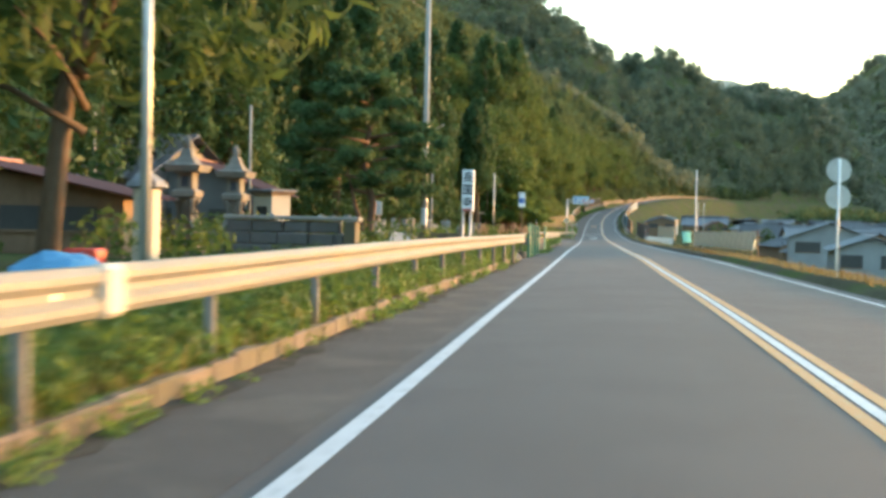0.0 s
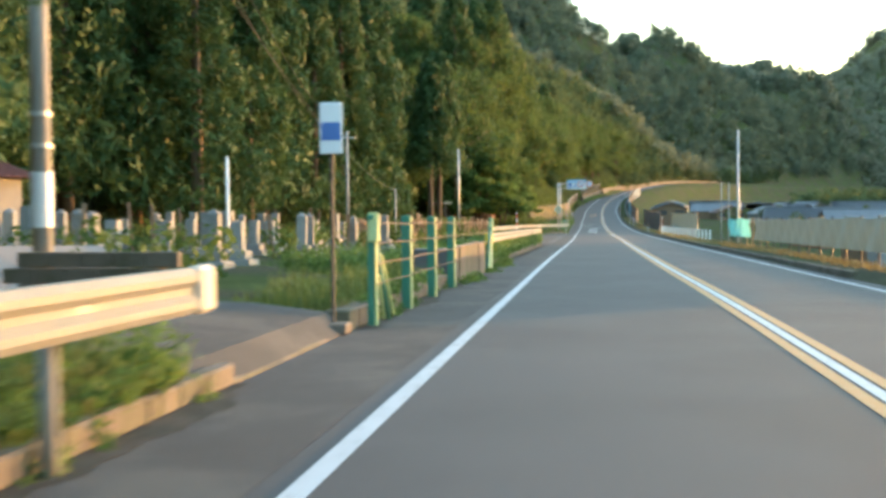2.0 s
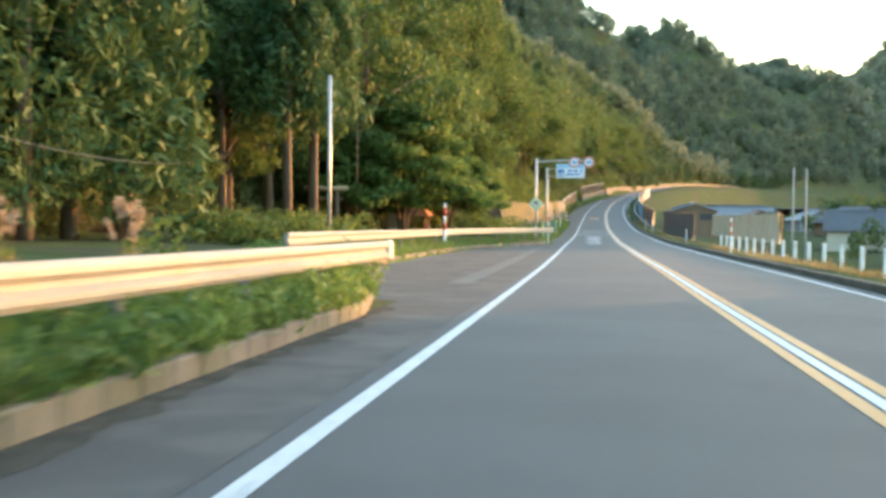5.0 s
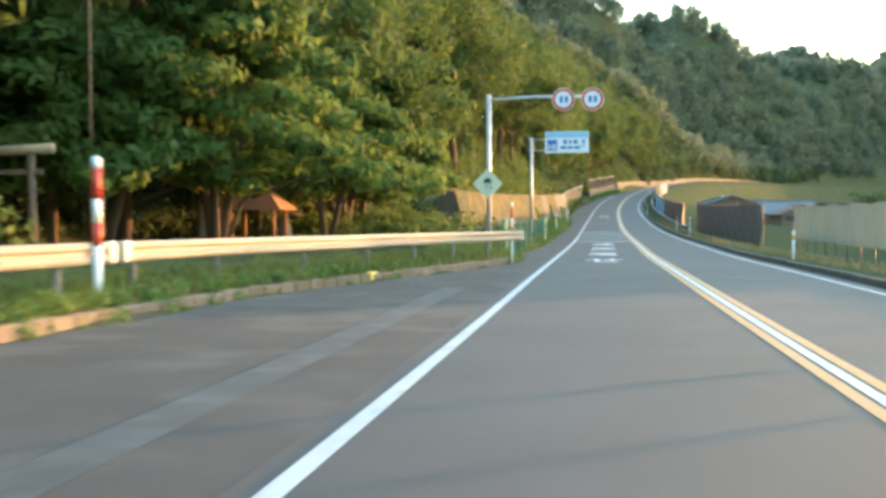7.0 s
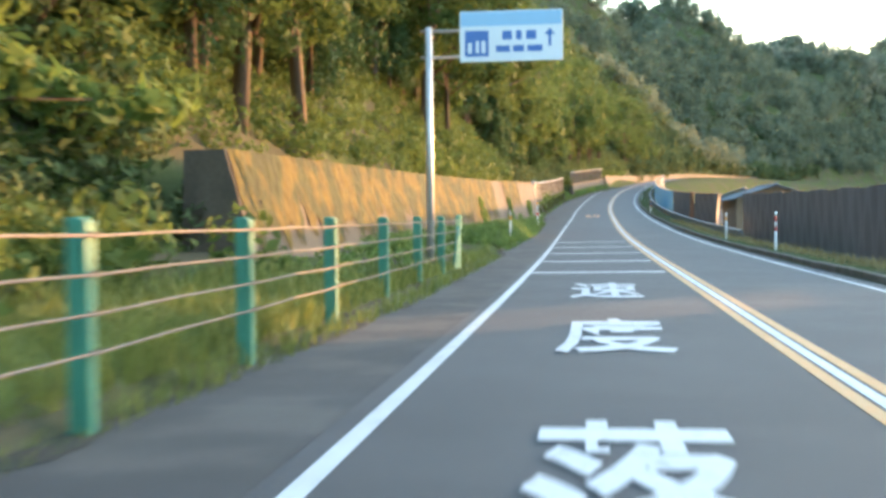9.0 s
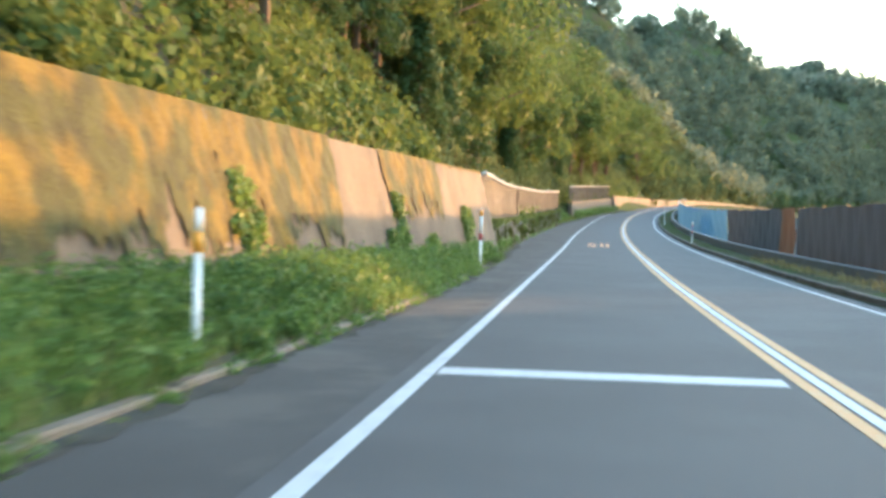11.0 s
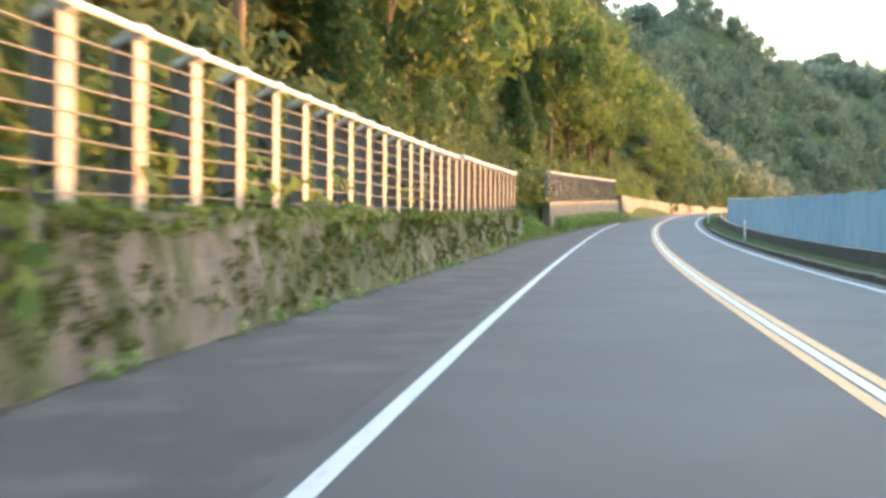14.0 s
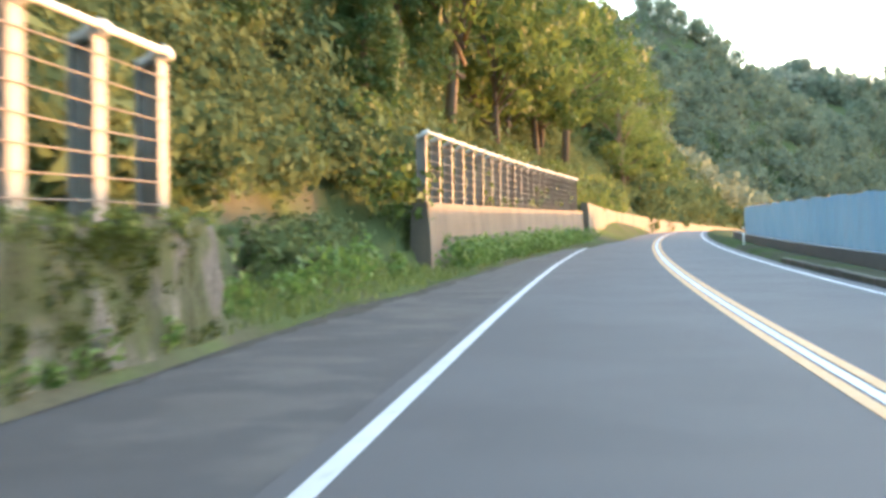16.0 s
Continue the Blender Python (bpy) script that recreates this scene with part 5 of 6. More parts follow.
wire(W(48.2, -7.0, 8.0), W(100.1, -11.0, 3.1), 1.2)
wire(W(100.1, -11.0, 3.1), W(140, -17, 4.5), 0.8)
wire(W(48.2, -7.0, 9.8), W(-10, -9.5, 10.5), 0.8)
wire(W(61.0, -18.1, 6.9), W(57.0, -25.0, 6.9), 0.1)


# ---- shrine by the lay-by ----
torii = thing("torii", W(150.2, -14.85), "small weathered wooden shrine gate", "shrine gate")
for x in (-0.68, 0.68):
    part("post", tube([(x, 0, -0.3), (x * 0.95, 0, 3.0)], [0.12, 0.1], 12), OLD_WOOD, torii, smooth=True)
part("lintel", tube([(-1.25, 0, 3.12), (0, 0, 3.06), (1.25, 0, 3.12)], 0.13, 10), mat("pale_log", (0.42, 0.3, 0.18), 0.8, vary=0.25, scale=2, fine=30, bump=0.3), torii, smooth=True)
part("tie_beam", box((-0.95, -0.06, 2.45), (0.95, 0.06, 2.58), 0.01), OLD_WOOD, torii)

gazebo = thing("gazebo", W(160.2, -11.15, 0.25), "open gazebo with a red-brown hipped roof", "gazebo")
gazebo.scale = (0.55, 0.55, 0.84)
for x in (-1.3, 1.3):
    for y in (-1.3, 1.3):
        part("post", box((x - 0.07, y - 0.07, -0.4), (x + 0.07, y + 0.07, 1.85), 0.01), RED_WOOD, gazebo)
roof = bmesh.new()
c_ = [roof.verts.new(p) for p in ((-1.9, -1.9, 1.7), (1.9, -1.9, 1.7), (1.9, 1.9, 1.7), (-1.9, 1.9, 1.7))]
t_ = [roof.verts.new(p) for p in ((-0.35, 0, 2.7), (0.35, 0, 2.7))]
for f in ((c_[0], c_[1], t_[1], t_[0]), (c_[1], c_[2], t_[1]), (c_[2], c_[3], t_[0], t_[1]), (c_[3], c_[0], t_[0]), c_[::-1]):
    roof.faces.new(f)
part("roof", roof, RED_WOOD, gazebo)
part("bench", box((-1.1, 0.6, 0.35), (1.1, 1.0, 0.43), 0.01), OLD_WOOD, gazebo)
block = thing("kerb_block", W(146.4, float(left_edge(146.4)) - 0.02), "yellow painted kerb block at the lay-by", "kerb block")
part("block", box((-0.16, -0.3, 0.0), (0.012, 0.3, 0.195), 0.02), YELLOW_PAINT, block)


# ---- valley side ----
def sheet_fence(y0, y1, d, lo, hi, material, label, spacing=2.0, slant=0.0):
    fence = thing("sheet_fence", W(y0, d), label, "fence", "sheet fences on the valley side")
    back = fence.matrix_world.inverted()
    ys = np.arange(y0, y1 + 0.01, 0.25)
    n = 6
    verts, faces = [], []
    for i, y in enumerate(ys):
        for k in range(n):
            u = k / (n - 1)
            wob = 0.05 * math.sin(y * 3.1 + k) + 0.04 * math.sin(y * 7.7)
            verts.append(back @ W(y, d + wob, lo + (hi - lo) * u + 0.03 * math.sin(y * 1.3) * u))
    for i in range(len(ys) - 1):
        for k in range(n - 1):
            a = i * n + k
            faces.append((a, a + 1, a + n + 1, a + n))
    sheet = new("sheet", mesh_of("sheet", verts, faces, material, True))
    sheet.parent = fence
    y = y0
    while y <= y1 + 0.1:
        bm = tube([W(y, d + 0.1, lo - 0.9), W(y, d + 0.1, hi + 0.05)], 0.03, 6)
        bm.transform(back)
        part("post", bm, DARK_METAL, fence)
        y += spacing
    for h in (lo + 0.1, hi - 0.05):
        bm = tube([W(yy, d + 0.1, h) for yy in np.linspace(y0, y1, 12)], 0.015, 5)
        bm.transform(back)
        part("rail", bm, DARK_METAL, fence)


sheet_fence(56, 89, 7.2, 0.4, 1.3, PALE_SHEET, "pale green sheeting tied along a field fence")
sheet_fence(89.4, 97.8, 7.05, 0.5, 1.35, TURQUOISE, "bright turquoise sheet hung on the field fence")
sheet_fence(150, 186, 10.0, 0.3, 1.95, PALE_SHEET, "pale sheeting round a field below the road", 2.5)
sheet_fence(188, 231, 8.6, -0.4, 2.1, GREY_SHEET, "grey sheeting along the field below the road", 2.5)
sheet_fence(234, 250.5, 7.6, -0.25, 2.1, GREY_SHEET, "grey sheeting along the valley side")
sheet_fence(251, 254.5, 7.6, -0.2, 2.1, ORANGE_SHEET, "sun-bleached orange sheet on the fence")
sheet_fence(255, 275.5, 7.7, -0.25, 2.1, GREY_SHEET, "grey sheeting along the valley side")
sheet_fence(276, 392, 7.7, -0.2, 2.05, BLUE_SHEET, "long wrinkled blue sheeting on the valley-side fence")
wall("wall_valley", along([(218, 7.0, 0.42, 0.04), (392, 7.1, 0.42, 0.04)], 2.0), 0.22, DARK_STONE, "low dark concrete parapet under the sheeting")
for k in range(19):
    y = 102.5 + 2.4 * k
    ob = thing("white_post", W(y, 6.5), "short white concrete post beside the road", "post", "short white posts on the valley side")
    part("shaft", box((-0.05, -0.05, -0.4), (0.05, 0.05, 0.78), 0.012), WHITE_PAINT, ob)
for y, d, w_, l_, e_, r_, roof_m, label in ((112, 21, 7, 11, 1.2, 2.5, METAL_SHEET, "low grey barn among the fields"), (92, 20, 5, 9, 0.4, 1.3, METAL_SHEET, "grey-roofed shed among the fields"), (140, 26, 6, 12, -0.6, 0.7, ROOF_TILE, "dark tiled farmhouse below the road"), (190, 31, 8, 12, -0.6, 0.8, ROOF_TILE, "dark tiled farmhouse below the road"), (264, 14.5, 6, 10, 1.5, 2.5, ROOF_TILE, "dark roof just above the blue sheeting"), (300, 17, 6, 9, 0.9, 1.8, METAL_SHEET, "grey metal-roofed barn below the road"), (150, 48, 9, 14, 0.4, 2.6, ROOF_RED, "red-roofed farmhouse across the fields"), (110, 45, 8, 11, 0.5, 2.4, ROOF_TILE, "dark tiled farmhouse across the fields")):
    gable_house("farm_building", y, d, w_, l_, e_, r_, OLD_WOOD if roof_m is ROOF_TILE else METAL_SHEET, roof_m, label, 0.15 * math.sin(y), -4.5, "farm building", 0.4)


# ---- plants of the verges ----
def blades(name, label, area, per_m2, tall, wide, material, seed):
    """Grass: bent single blades standing on the ground. area: list of (y0, y1, near d(y), far d(y))."""
    r = np.random.default_rng(seed)
    out = []
    for y0, y1, near, far in area:
        span = abs(near((y0 + y1) / 2) - far((y0 + y1) / 2))
        n = int((y1 - y0) * span * per_m2)
        for _ in range(n):
            y = r.uniform(y0, y1)
            d = near(y) + (far(y) - near(y)) * r.uniform(0, 1)
            tuft = 0.55 + 0.75 * max(0, noise.noise(Vector((d * 1.1, y * 1.1, seed))) + 0.35)
            x = float(road_x(y)) + d
            z = ground_height(x, y) - 0.02
            h = tall * r.uniform(0.4, 1.1) * tuft
            a = r.uniform(0, 6.28)
            c, s = math.cos(a), math.sin(a)
            lean = h * r.uniform(0.1, 0.7)
            w = wide * r.uniform(0.6, 1.3)
            p = np.array((x, y, z))
            side = np.array((-s * w, c * w, 0))
            mid = p + (c * lean * 0.4, s * lean * 0.4, h * 0.65)
            tip = p + (c * lean, s * lean, h * r.uniform(0.75, 1.0))
            out.append((p - side, p + side, mid + side * 0.7, mid - side * 0.7))
            out.append((mid - side * 0.7, mid + side * 0.7, tip + side * 0.1, tip - side * 0.1))
    ob = new(name, quads_mesh(name, np.array(out), material))
    tagged(ob, label, "grass", kind="stuff")


def weeds(name, label, area, per_m, low, high, leaf, seed, material=None, per=46, corners=4):
    """Leafy weeds: low ragged mounds of leaves."""
    r = np.random.default_rng(seed)
    clumps = []
    for y0, y1, near, far in area:
        for _ in range(int((y1 - y0) * per_m)):
            y = r.uniform(y0, y1)
            d = near(y) + (far(y) - near(y)) * r.uniform(0, 1)
            x = float(road_x(y)) + d
            s = r.uniform(low, high)
            clumps.append((x, y, ground_height(x, y) + s * 0.5, s * 0.7))
    sprays = crown_clumps(clumps, per, leaf, r, 1.0, 0.1, 0.9)
    if corners == 3:
        sprays = sprays[:, :3]
    ob = new(name, quads_mesh(name, sprays, material or WEED, corners))
    tagged(ob, label, "weeds", kind="stuff")


E_ = lambda k: (lambda y: float(left_edge(y)) - k)
F_ = lambda k: (lambda y: float(wall_face(y)) + k)
C_ = lambda k: (lambda y: k)
blades("verge_grass", "long green and straw-coloured grass on the road's verge", [(-2, 42, E_(0.1), E_(1.0)), (-2, 42, E_(0.0), E_(1.9)), (47.5, 65, E_(0.3), E_(1.5)), (66, 101, E_(0.1), E_(2.6)), (66.3, 101, E_(0.1), E_(0.5)), (66.3, 101, E_(0.1), E_(0.4)), (66.2, 71, E_(-0.4), E_(0.2)), (112, 160, E_(0.2), E_(2.2)), (161, 184, E_(0.1), E_(3.0)), (158, 200, E_(-0.3), E_(0.25))], 200, 0.46, 0.011, GRASS, 3)
blades("wall_foot_grass", "bright grass growing along the foot of the walls", [(205, 248, E_(0.0), F_(0.3)), (206, 247, E_(-0.18), E_(0.35)), (249, 322, E_(0.0), F_(0.1)), (322, 338, E_(0.0), C_(-7)), (338, 378, E_(0), F_(0.1))], 130, 0.3, 0.011, GRASS, 4)
blades("dry_grass", "straw-brown grass on the valley-side bank", [(20, 120, C_(5.75), C_(8.5)), (120, 250, C_(5.75), C_(7.6))], 36, 0.28, 0.015, DEAD_GRASS, 5)
blades("field_grass", "green grass below the road", [(10, 60, C_(7.5), C_(12))], 45, 0.35, 0.014, GRASS, 6)
blades("kerb_straw", "straw-yellow grass bent over the kerb", [(2, 42, E_(-0.12), E_(0.3)), (47.5, 64, E_(-0.06), E_(0.3)), (64, 101, E_(-0.1), E_(0.4)), (112, 158, E_(0.1), E_(0.4))], 150, 0.24, 0.011, DEAD_GRASS, 33)
weeds("verge_weeds", "leafy vines and weeds climbing round the guardrail", [(5, 24, E_(0.15), E_(2.6)), (4, 42, E_(0.15), E_(0.9)), (22, 41, E_(0.9), E_(4.5))], 9, 0.2, 0.48, 0.055, 8, None, 90, 3)
weeds("kerb_weeds", "straggling weeds hanging over the kerb on to the asphalt", [(4, 9, E_(-0.2), E_(0.15)), (14, 19, E_(-0.16), E_(0.15)), (25, 27, E_(-0.2), E_(0.1)), (33, 36, E_(-0.15), E_(0.1)), (66.2, 69.5, E_(-0.5), E_(0.2)), (69, 73, E_(-0.15), E_(0.2)), (9, 42, E_(-0.06), E_(0.25)), (206, 238, E_(-0.12), E_(0.25)), (206, 238, E_(-0.05), E_(0.4)), (112, 150, E_(-0.05), E_(0.3)), (112, 135, E_(0.0), E_(0.5)), (48.5, 57, E_(-0.1), E_(0.2)), (57.5, 59.5, C_(-2.7), C_(-2.4)), (62.8, 64.2, C_(-2.75), C_(-2.3))], 6, 0.12, 0.3, 0.045, 29, None, 70, 3)
weeds("rail_weeds", "tall weeds growing under the guardrail", [(66, 101, E_(0.5), E_(1.9)), (66.3, 101, E_(0.12), E_(0.3)), (66.3, 76, E_(0.12), E_(0.35)), (62, 66, E_(0.4), E_(1.8)), (112, 134, E_(0.5), E_(2.5)), (57, 66, C_(-3.3), C_(-6.5))], 10, 0.25, 0.58, 0.055, 19, None, 95, 3)
weeds("wall_weeds", "lush green weeds before the high wall", [(206, 244, E_(0.3), F_(0.9)), (206, 231, E_(0.5), F_(0.9)), (196, 214, F_(1.0), F_(2.2))], 13, 0.25, 0.6, 0.055, 9, None, 80, 3)
weeds("foot_weeds", "weeds along the mossy wall's foot", [(250, 321, E_(0.35), F_(0.2)), (184, 206, E_(0.4), E_(3.4))], 2.6, 0.16, 0.42, 0.05, 10)
weeds("gap_weeds", "tall weeds filling the gap between the walls", [(322, 339, E_(0.4), C_(-9)), (339, 420, E_(0.3), F_(0.2))], 5, 0.35, 0.9, 0.08, 11)
weeds("shrine_shrubs", "dense shrubs behind the lay-by's guardrail", [(164, 184, lambda y: float(left_edge(y)) - 2.6, lambda y: float(left_edge(y)) - 8.0), (126, 146, C_(-11), C_(-16))], 2.4, 0.7, 1.4, 0.12, 12, BROAD, 110)
weeds("yard_shrubs", "clipped shrubs and weeds in the temple yard", [(20, 58, C_(-6.5), C_(-14)), (66, 104, C_(-6.0), C_(-16))], 1.4, 0.5, 1.1, 0.1, 13, BROAD, 90)
weeds("wall_vines", "leaves hanging over the rockfall fence and wall", [(216, 244, F_(-1.5), F_(-3)), (272, 300, F_(-0.3), F_(-1.6)), (338, 420, F_(-0.6), F_(-3))], 2.4, 0.7, 1.5, 0.12, 14, BROAD, 90)


weeds("slope_undergrowth", "dense shrubs and creepers on the slope above the walls", [(176, 250, lambda y: float(foot_d(y)) - 5, lambda y: float(foot_d(y)) - 18), (176, 250, lambda y: float(foot_d(y)) - 7, lambda y: float(foot_d(y)) - 14), (250, 322, lambda y: float(foot_d(y)) - 0.3, lambda y: float(foot_d(y)) - 12), (321, 339, C_(-8.5), C_(-16)), (339, 430, lambda y: float(foot_d(y)) - 0.4, lambda y: float(foot_d(y)) - 12)], 8, 0.7, 1.6, 0.26, 15, FOREST, 75, 3)
weeds("bank_shrubs", "low shrubs and ferns on the bank above the high wall", [(184, 250, lambda y: float(foot_d(y)) - 0.2, lambda y: float(foot_d(y)) - 7)], 14, 0.4, 1.0, 0.13, 17, BROAD, 70, 3)
weeds("corner_shrubs", "dense shrubs round the near end of the high wall", [(177, 193, C_(-9.8), C_(-20)), (186, 194, C_(-10), C_(-16))], 16, 0.6, 1.4, 0.13, 47, BROAD, 90, 3)
weeds("gap_shrubs", "dense dark shrubs filling the gap between the walls", [(320.5, 340, C_(-5.6), C_(-9.5))], 16, 0.6, 1.5, 0.1, 18, FOREST, 130)
weeds("wood_undergrowth", "shrubs under the cedars at the hill foot", [(60, 186, lambda y: float(foot_d(y)) + 1.5, lambda y: float(foot_d(y)) - 9), (138, 190, lambda y: float(foot_d(y)) + 1.0, lambda y: float(foot_d(y)) - 6), (150, 190, lambda y: float(foot_d(y)) - 0.0, lambda y: float(foot_d(y)) - 9)], 6, 0.9, 1.9, 0.18, 16, FOREST, 80, 3)


def pampas(y, d, seed):
    r = np.random.default_rng(seed)
    x = float(road_x(y)) + d
    base = Vector((x, y, ground_height(x, y) - 0.05))
    ob = tagged(new("pampas_clump"), "clump of pampas grass with pale feathery plumes", "pampas grass", "pampas clumps beside the road")
    ob.matrix_world = Matrix.Translation(base) @ Matrix.Diagonal((0.6, 0.6, 0.62, 1))
    quads, plumes = [], []
    for k in range(46):
        a, h, lean = r.uniform(0, 6.28), r.uniform(0.7, 1.3), r.uniform(0.2, 0.8)
        c, s = math.cos(a), math.sin(a)
        side = np.array((-s * 0.014, c * 0.014, 0))
        p, m_, t = np.array((c * 0.12, s * 0.12, 0)), np.array((c * lean * 0.4, s * lean * 0.4, h * 0.75)), np.array((c * lean, s * lean, h * 0.8))
        quads += [(p - side, p + side, m_ + side, m_ - side), (m_ - side, m_ + side, t + side * 0.2, t - side * 0.2)]
    for k in range(8):
        a, h, lean = r.uniform(0, 6.28), r.uniform(1.3, 1.9), r.uniform(0.1, 0.45)
        c, s = math.cos(a), math.sin(a)
        top = np.array((c * lean, s * lean, h))
        side = np.array((-s * 0.008, c * 0.008, 0))
        quads.append((-side, side, top + side, top - side))
        along_ = np.array((c * 0.12, s * 0.12, 0.3))
        pts = top + along_ * r.uniform(-0.5, 0.9, (26, 1)) + r.normal(size=(26, 3)) * 0.025
        plumes.append(leaf_quads(pts, 0.06, r, 1.6))
    for name, data, material in (("leaves", np.array(quads), DEAD_GRASS), ("plume", np.concatenate(plumes), PLUME)):
        o = new(name, quads_mesh(name, data, material))
        o.parent = ob
        tagged(o, kind="stuff")


for k in range(11):
    pampas(62 + 3.8 * k + 0.7 * math.sin(k * 5), -4.2 - 2.4 * abs(math.sin(k * 2.3)), 100 + k)


# ---- ivy on the high wall ----
def ivy(y0, y1, h1, seed):
    r = np.random.default_rng(seed)
    clumps = []
    for k in range(60):
        y, h = r.uniform(y0, y1), h1 * r.uniform(0, 1) ** 0.8
        clumps.append((*(W(y + 0.1 * h, float(wall_face(y)) + 0.95 * (1 - (h + 0.6) / 3.6) + 0.05, h)), 0.14))
    ob = new("ivy", quads_mesh("ivy", crown_clumps(clumps, 26, 0.055, r), WEED))
    tagged(ob, "green ivy climbing up the concrete wall", "ivy", kind="stuff")


ivy(239.7, 240.9, 1.7, 61)
ivy(230.2, 230.9, 1.1, 62)

# ---- beside the gazebo ----
board_ = thing("notice_board", W(159.0, -12.45, 0.3), "weathered beige board beside the gazebo", "notice board")
part("panel", box((-0.4, -0.03, 0.5), (0.4, 0.03, 1.5), 0.01), PLASTER, board_)
for x in (-0.36, 0.36):
    part("leg", box((x - 0.05, -0.05, -0.4), (x + 0.05, 0.05, 1.7), 0.01), OLD_WOOD, board_)
stone_ = thing("stone_monument", W(161.5, -10.6, 0.3), "small rounded grey stone under the gazebo roof", "stone monument")
bm = bmesh.new()
bmesh.ops.create_icosphere(bm, subdivisions=3, radius=0.3)
for v in bm.verts:
    v.co = Vector((v.co.x * 0.8, v.co.y * 0.6, v.co.z * 2.1 + 0.45)) * (1 + 0.08 * noise.noise(v.co * 5))
part("stone", bm, STONE, stone_)
lean_ = thing("leaning_trunk", W(157.0, -10.9, 0.2), "bare leaning tree trunk before the gazebo", "tree trunk")
part("trunk", tube([(-0.6, 0, -0.4), (-0.25, 0, 0.7), (0.1, 0, 1.6), (0.45, 0, 2.0), (1.1, 0.1, 2.15)], [0.09, 0.08, 0.07, 0.05, 0.03], 8), BARK, lean_, smooth=True)


# ---- village in the valley ----
def village():
    r = random.Random(17)
    protos = []
    for k, (w_, l_, e_, r_, wall_m, roof_m, label) in enumerate(((8, 12, 2.3, 4.2, OLD_WOOD, ROOF_TILE, "dark tiled house of the valley village"), (7, 10, 2.2, 3.6, METAL_SHEET, METAL_SHEET, "grey metal-roofed shed of the valley village"), (9, 13, 2.5, 4.6, PLASTER, ROOF_TILE, "plastered house with a dark tiled roof"), (7, 11, 2.1, 3.6, OLD_WOOD, ROOF_RED, "wooden house with a rust-red roof"))):
        ob = gable_house("village_house", 0, 0, w_, l_, e_, r_, wall_m, roof_m, label, 0.0, -1.5, "house", 0.5, False)
        protos.append(ob)
    bpy.context.view_layer.update()
    for y, d in [(y, d) for y in range(130, 470, 24) for d in (38, 62, 90, 124, 160)] + [(y, d) for y in range(330, 600, 22) for d in (24, 46, 74, 106, 140)]:
        yy, dd = y + r.uniform(-8, 8), d + r.uniform(-8, 8) + 0.06 * max(0, y - 250)
        x = float(road_x(yy)) + dd
        copy_thing(r.choice(protos), Matrix.Translation((x, yy, ground_height(x, yy))) @ Matrix.Rotation(radians(r.choice((0, 90)) + r.uniform(-12, 12)), 4, "Z"))["group"] = "houses of the valley village"
    for proto in protos:
        drop(proto)


village()


def garden_place(g):
    y = g.uniform(70, 560)
    return float(road_x(y)) + g.uniform(22, 190), y


woods("garden_trees", "low garden trees and hedges between the valley's houses", 420, garden_place, 1.25, 60, 0.3, 8)


def foot_place(g):
    y = g.uniform(470, 950)
    return float(road_x(y)) + g.uniform(55, 260), y


woods("valley_woods", "hazy trees along the far side of the valley", 1500, foot_place, 3.4, 34, 0.9, 9)


# ---- dirt on the shoulder's edge, joints of the wall ----
def edge_dirt(y):
    n = noise.noise(Vector((y * 0.45, 1.3, 0.2))) + 0.6 * noise.noise(Vector((y * 1.9, 4.3, 0.2))) + 0.5 * noise.noise(Vector((y * 5.3, 4.3, 0.2)))
    return float(left_edge(y)) + 0.22 + 0.22 * n


DIRT = mat("shoulder_dirt", (0.066, 0.06, 0.05), 1.0, vary=0.45, scale=2, fine=30, bump=0.6, second=(0.05, 0.05, 0.042), second_amount=0.5, second_scale=2.5, spec=0.1)
for y0, y1 in ((-4, 43), (47.5, 101), (157, 345)):
    ribbon("dirt_strip", list(np.arange(y0, y1, 0.2)), lambda y: [(float(left_edge(y)) - 0.3, 0.02), (edge_dirt(y) - 0.12, 0.008), (edge_dirt(y), 0.003)], DIRT, "dirt and litter along the edge of the shoulder", "dirt")
for y in (199.8, 210.4, 221.0, 230.6, 239.6):
    face = float(wall_face(y))
    bm = bmesh.new()
    top = float(np.interp(y, [188.3, 226, 245.4], [2.87, 2.95, 3.0]))
    for k in range(8):
        h0, h1 = k * top / 8, (k + 1) * top / 8 - 0.004
        at_ = lambda h: face + 0.95 * (1 - (h + 0.6) / (top + 0.6)) + 0.03
        bm.faces.new([bm.verts.new(W(y + q, at_(h), h)) for q, h in ((-0.03, h0), (0.03, h0), (0.03, h1), (-0.03, h1))])
    bmesh.ops.solidify(bm, geom=bm.faces[:], thickness=0.03)
    tagged(part("trim_joint", bm, BLACK_INK, None), "dark open joint in the concrete wall", "joint", kind="structure")
ivy(231.2, 232.0, 1.9, 63)
ivy(234.0, 235.4, 0.9, 64)
ivy(221.0, 222.0, 2.0, 65)


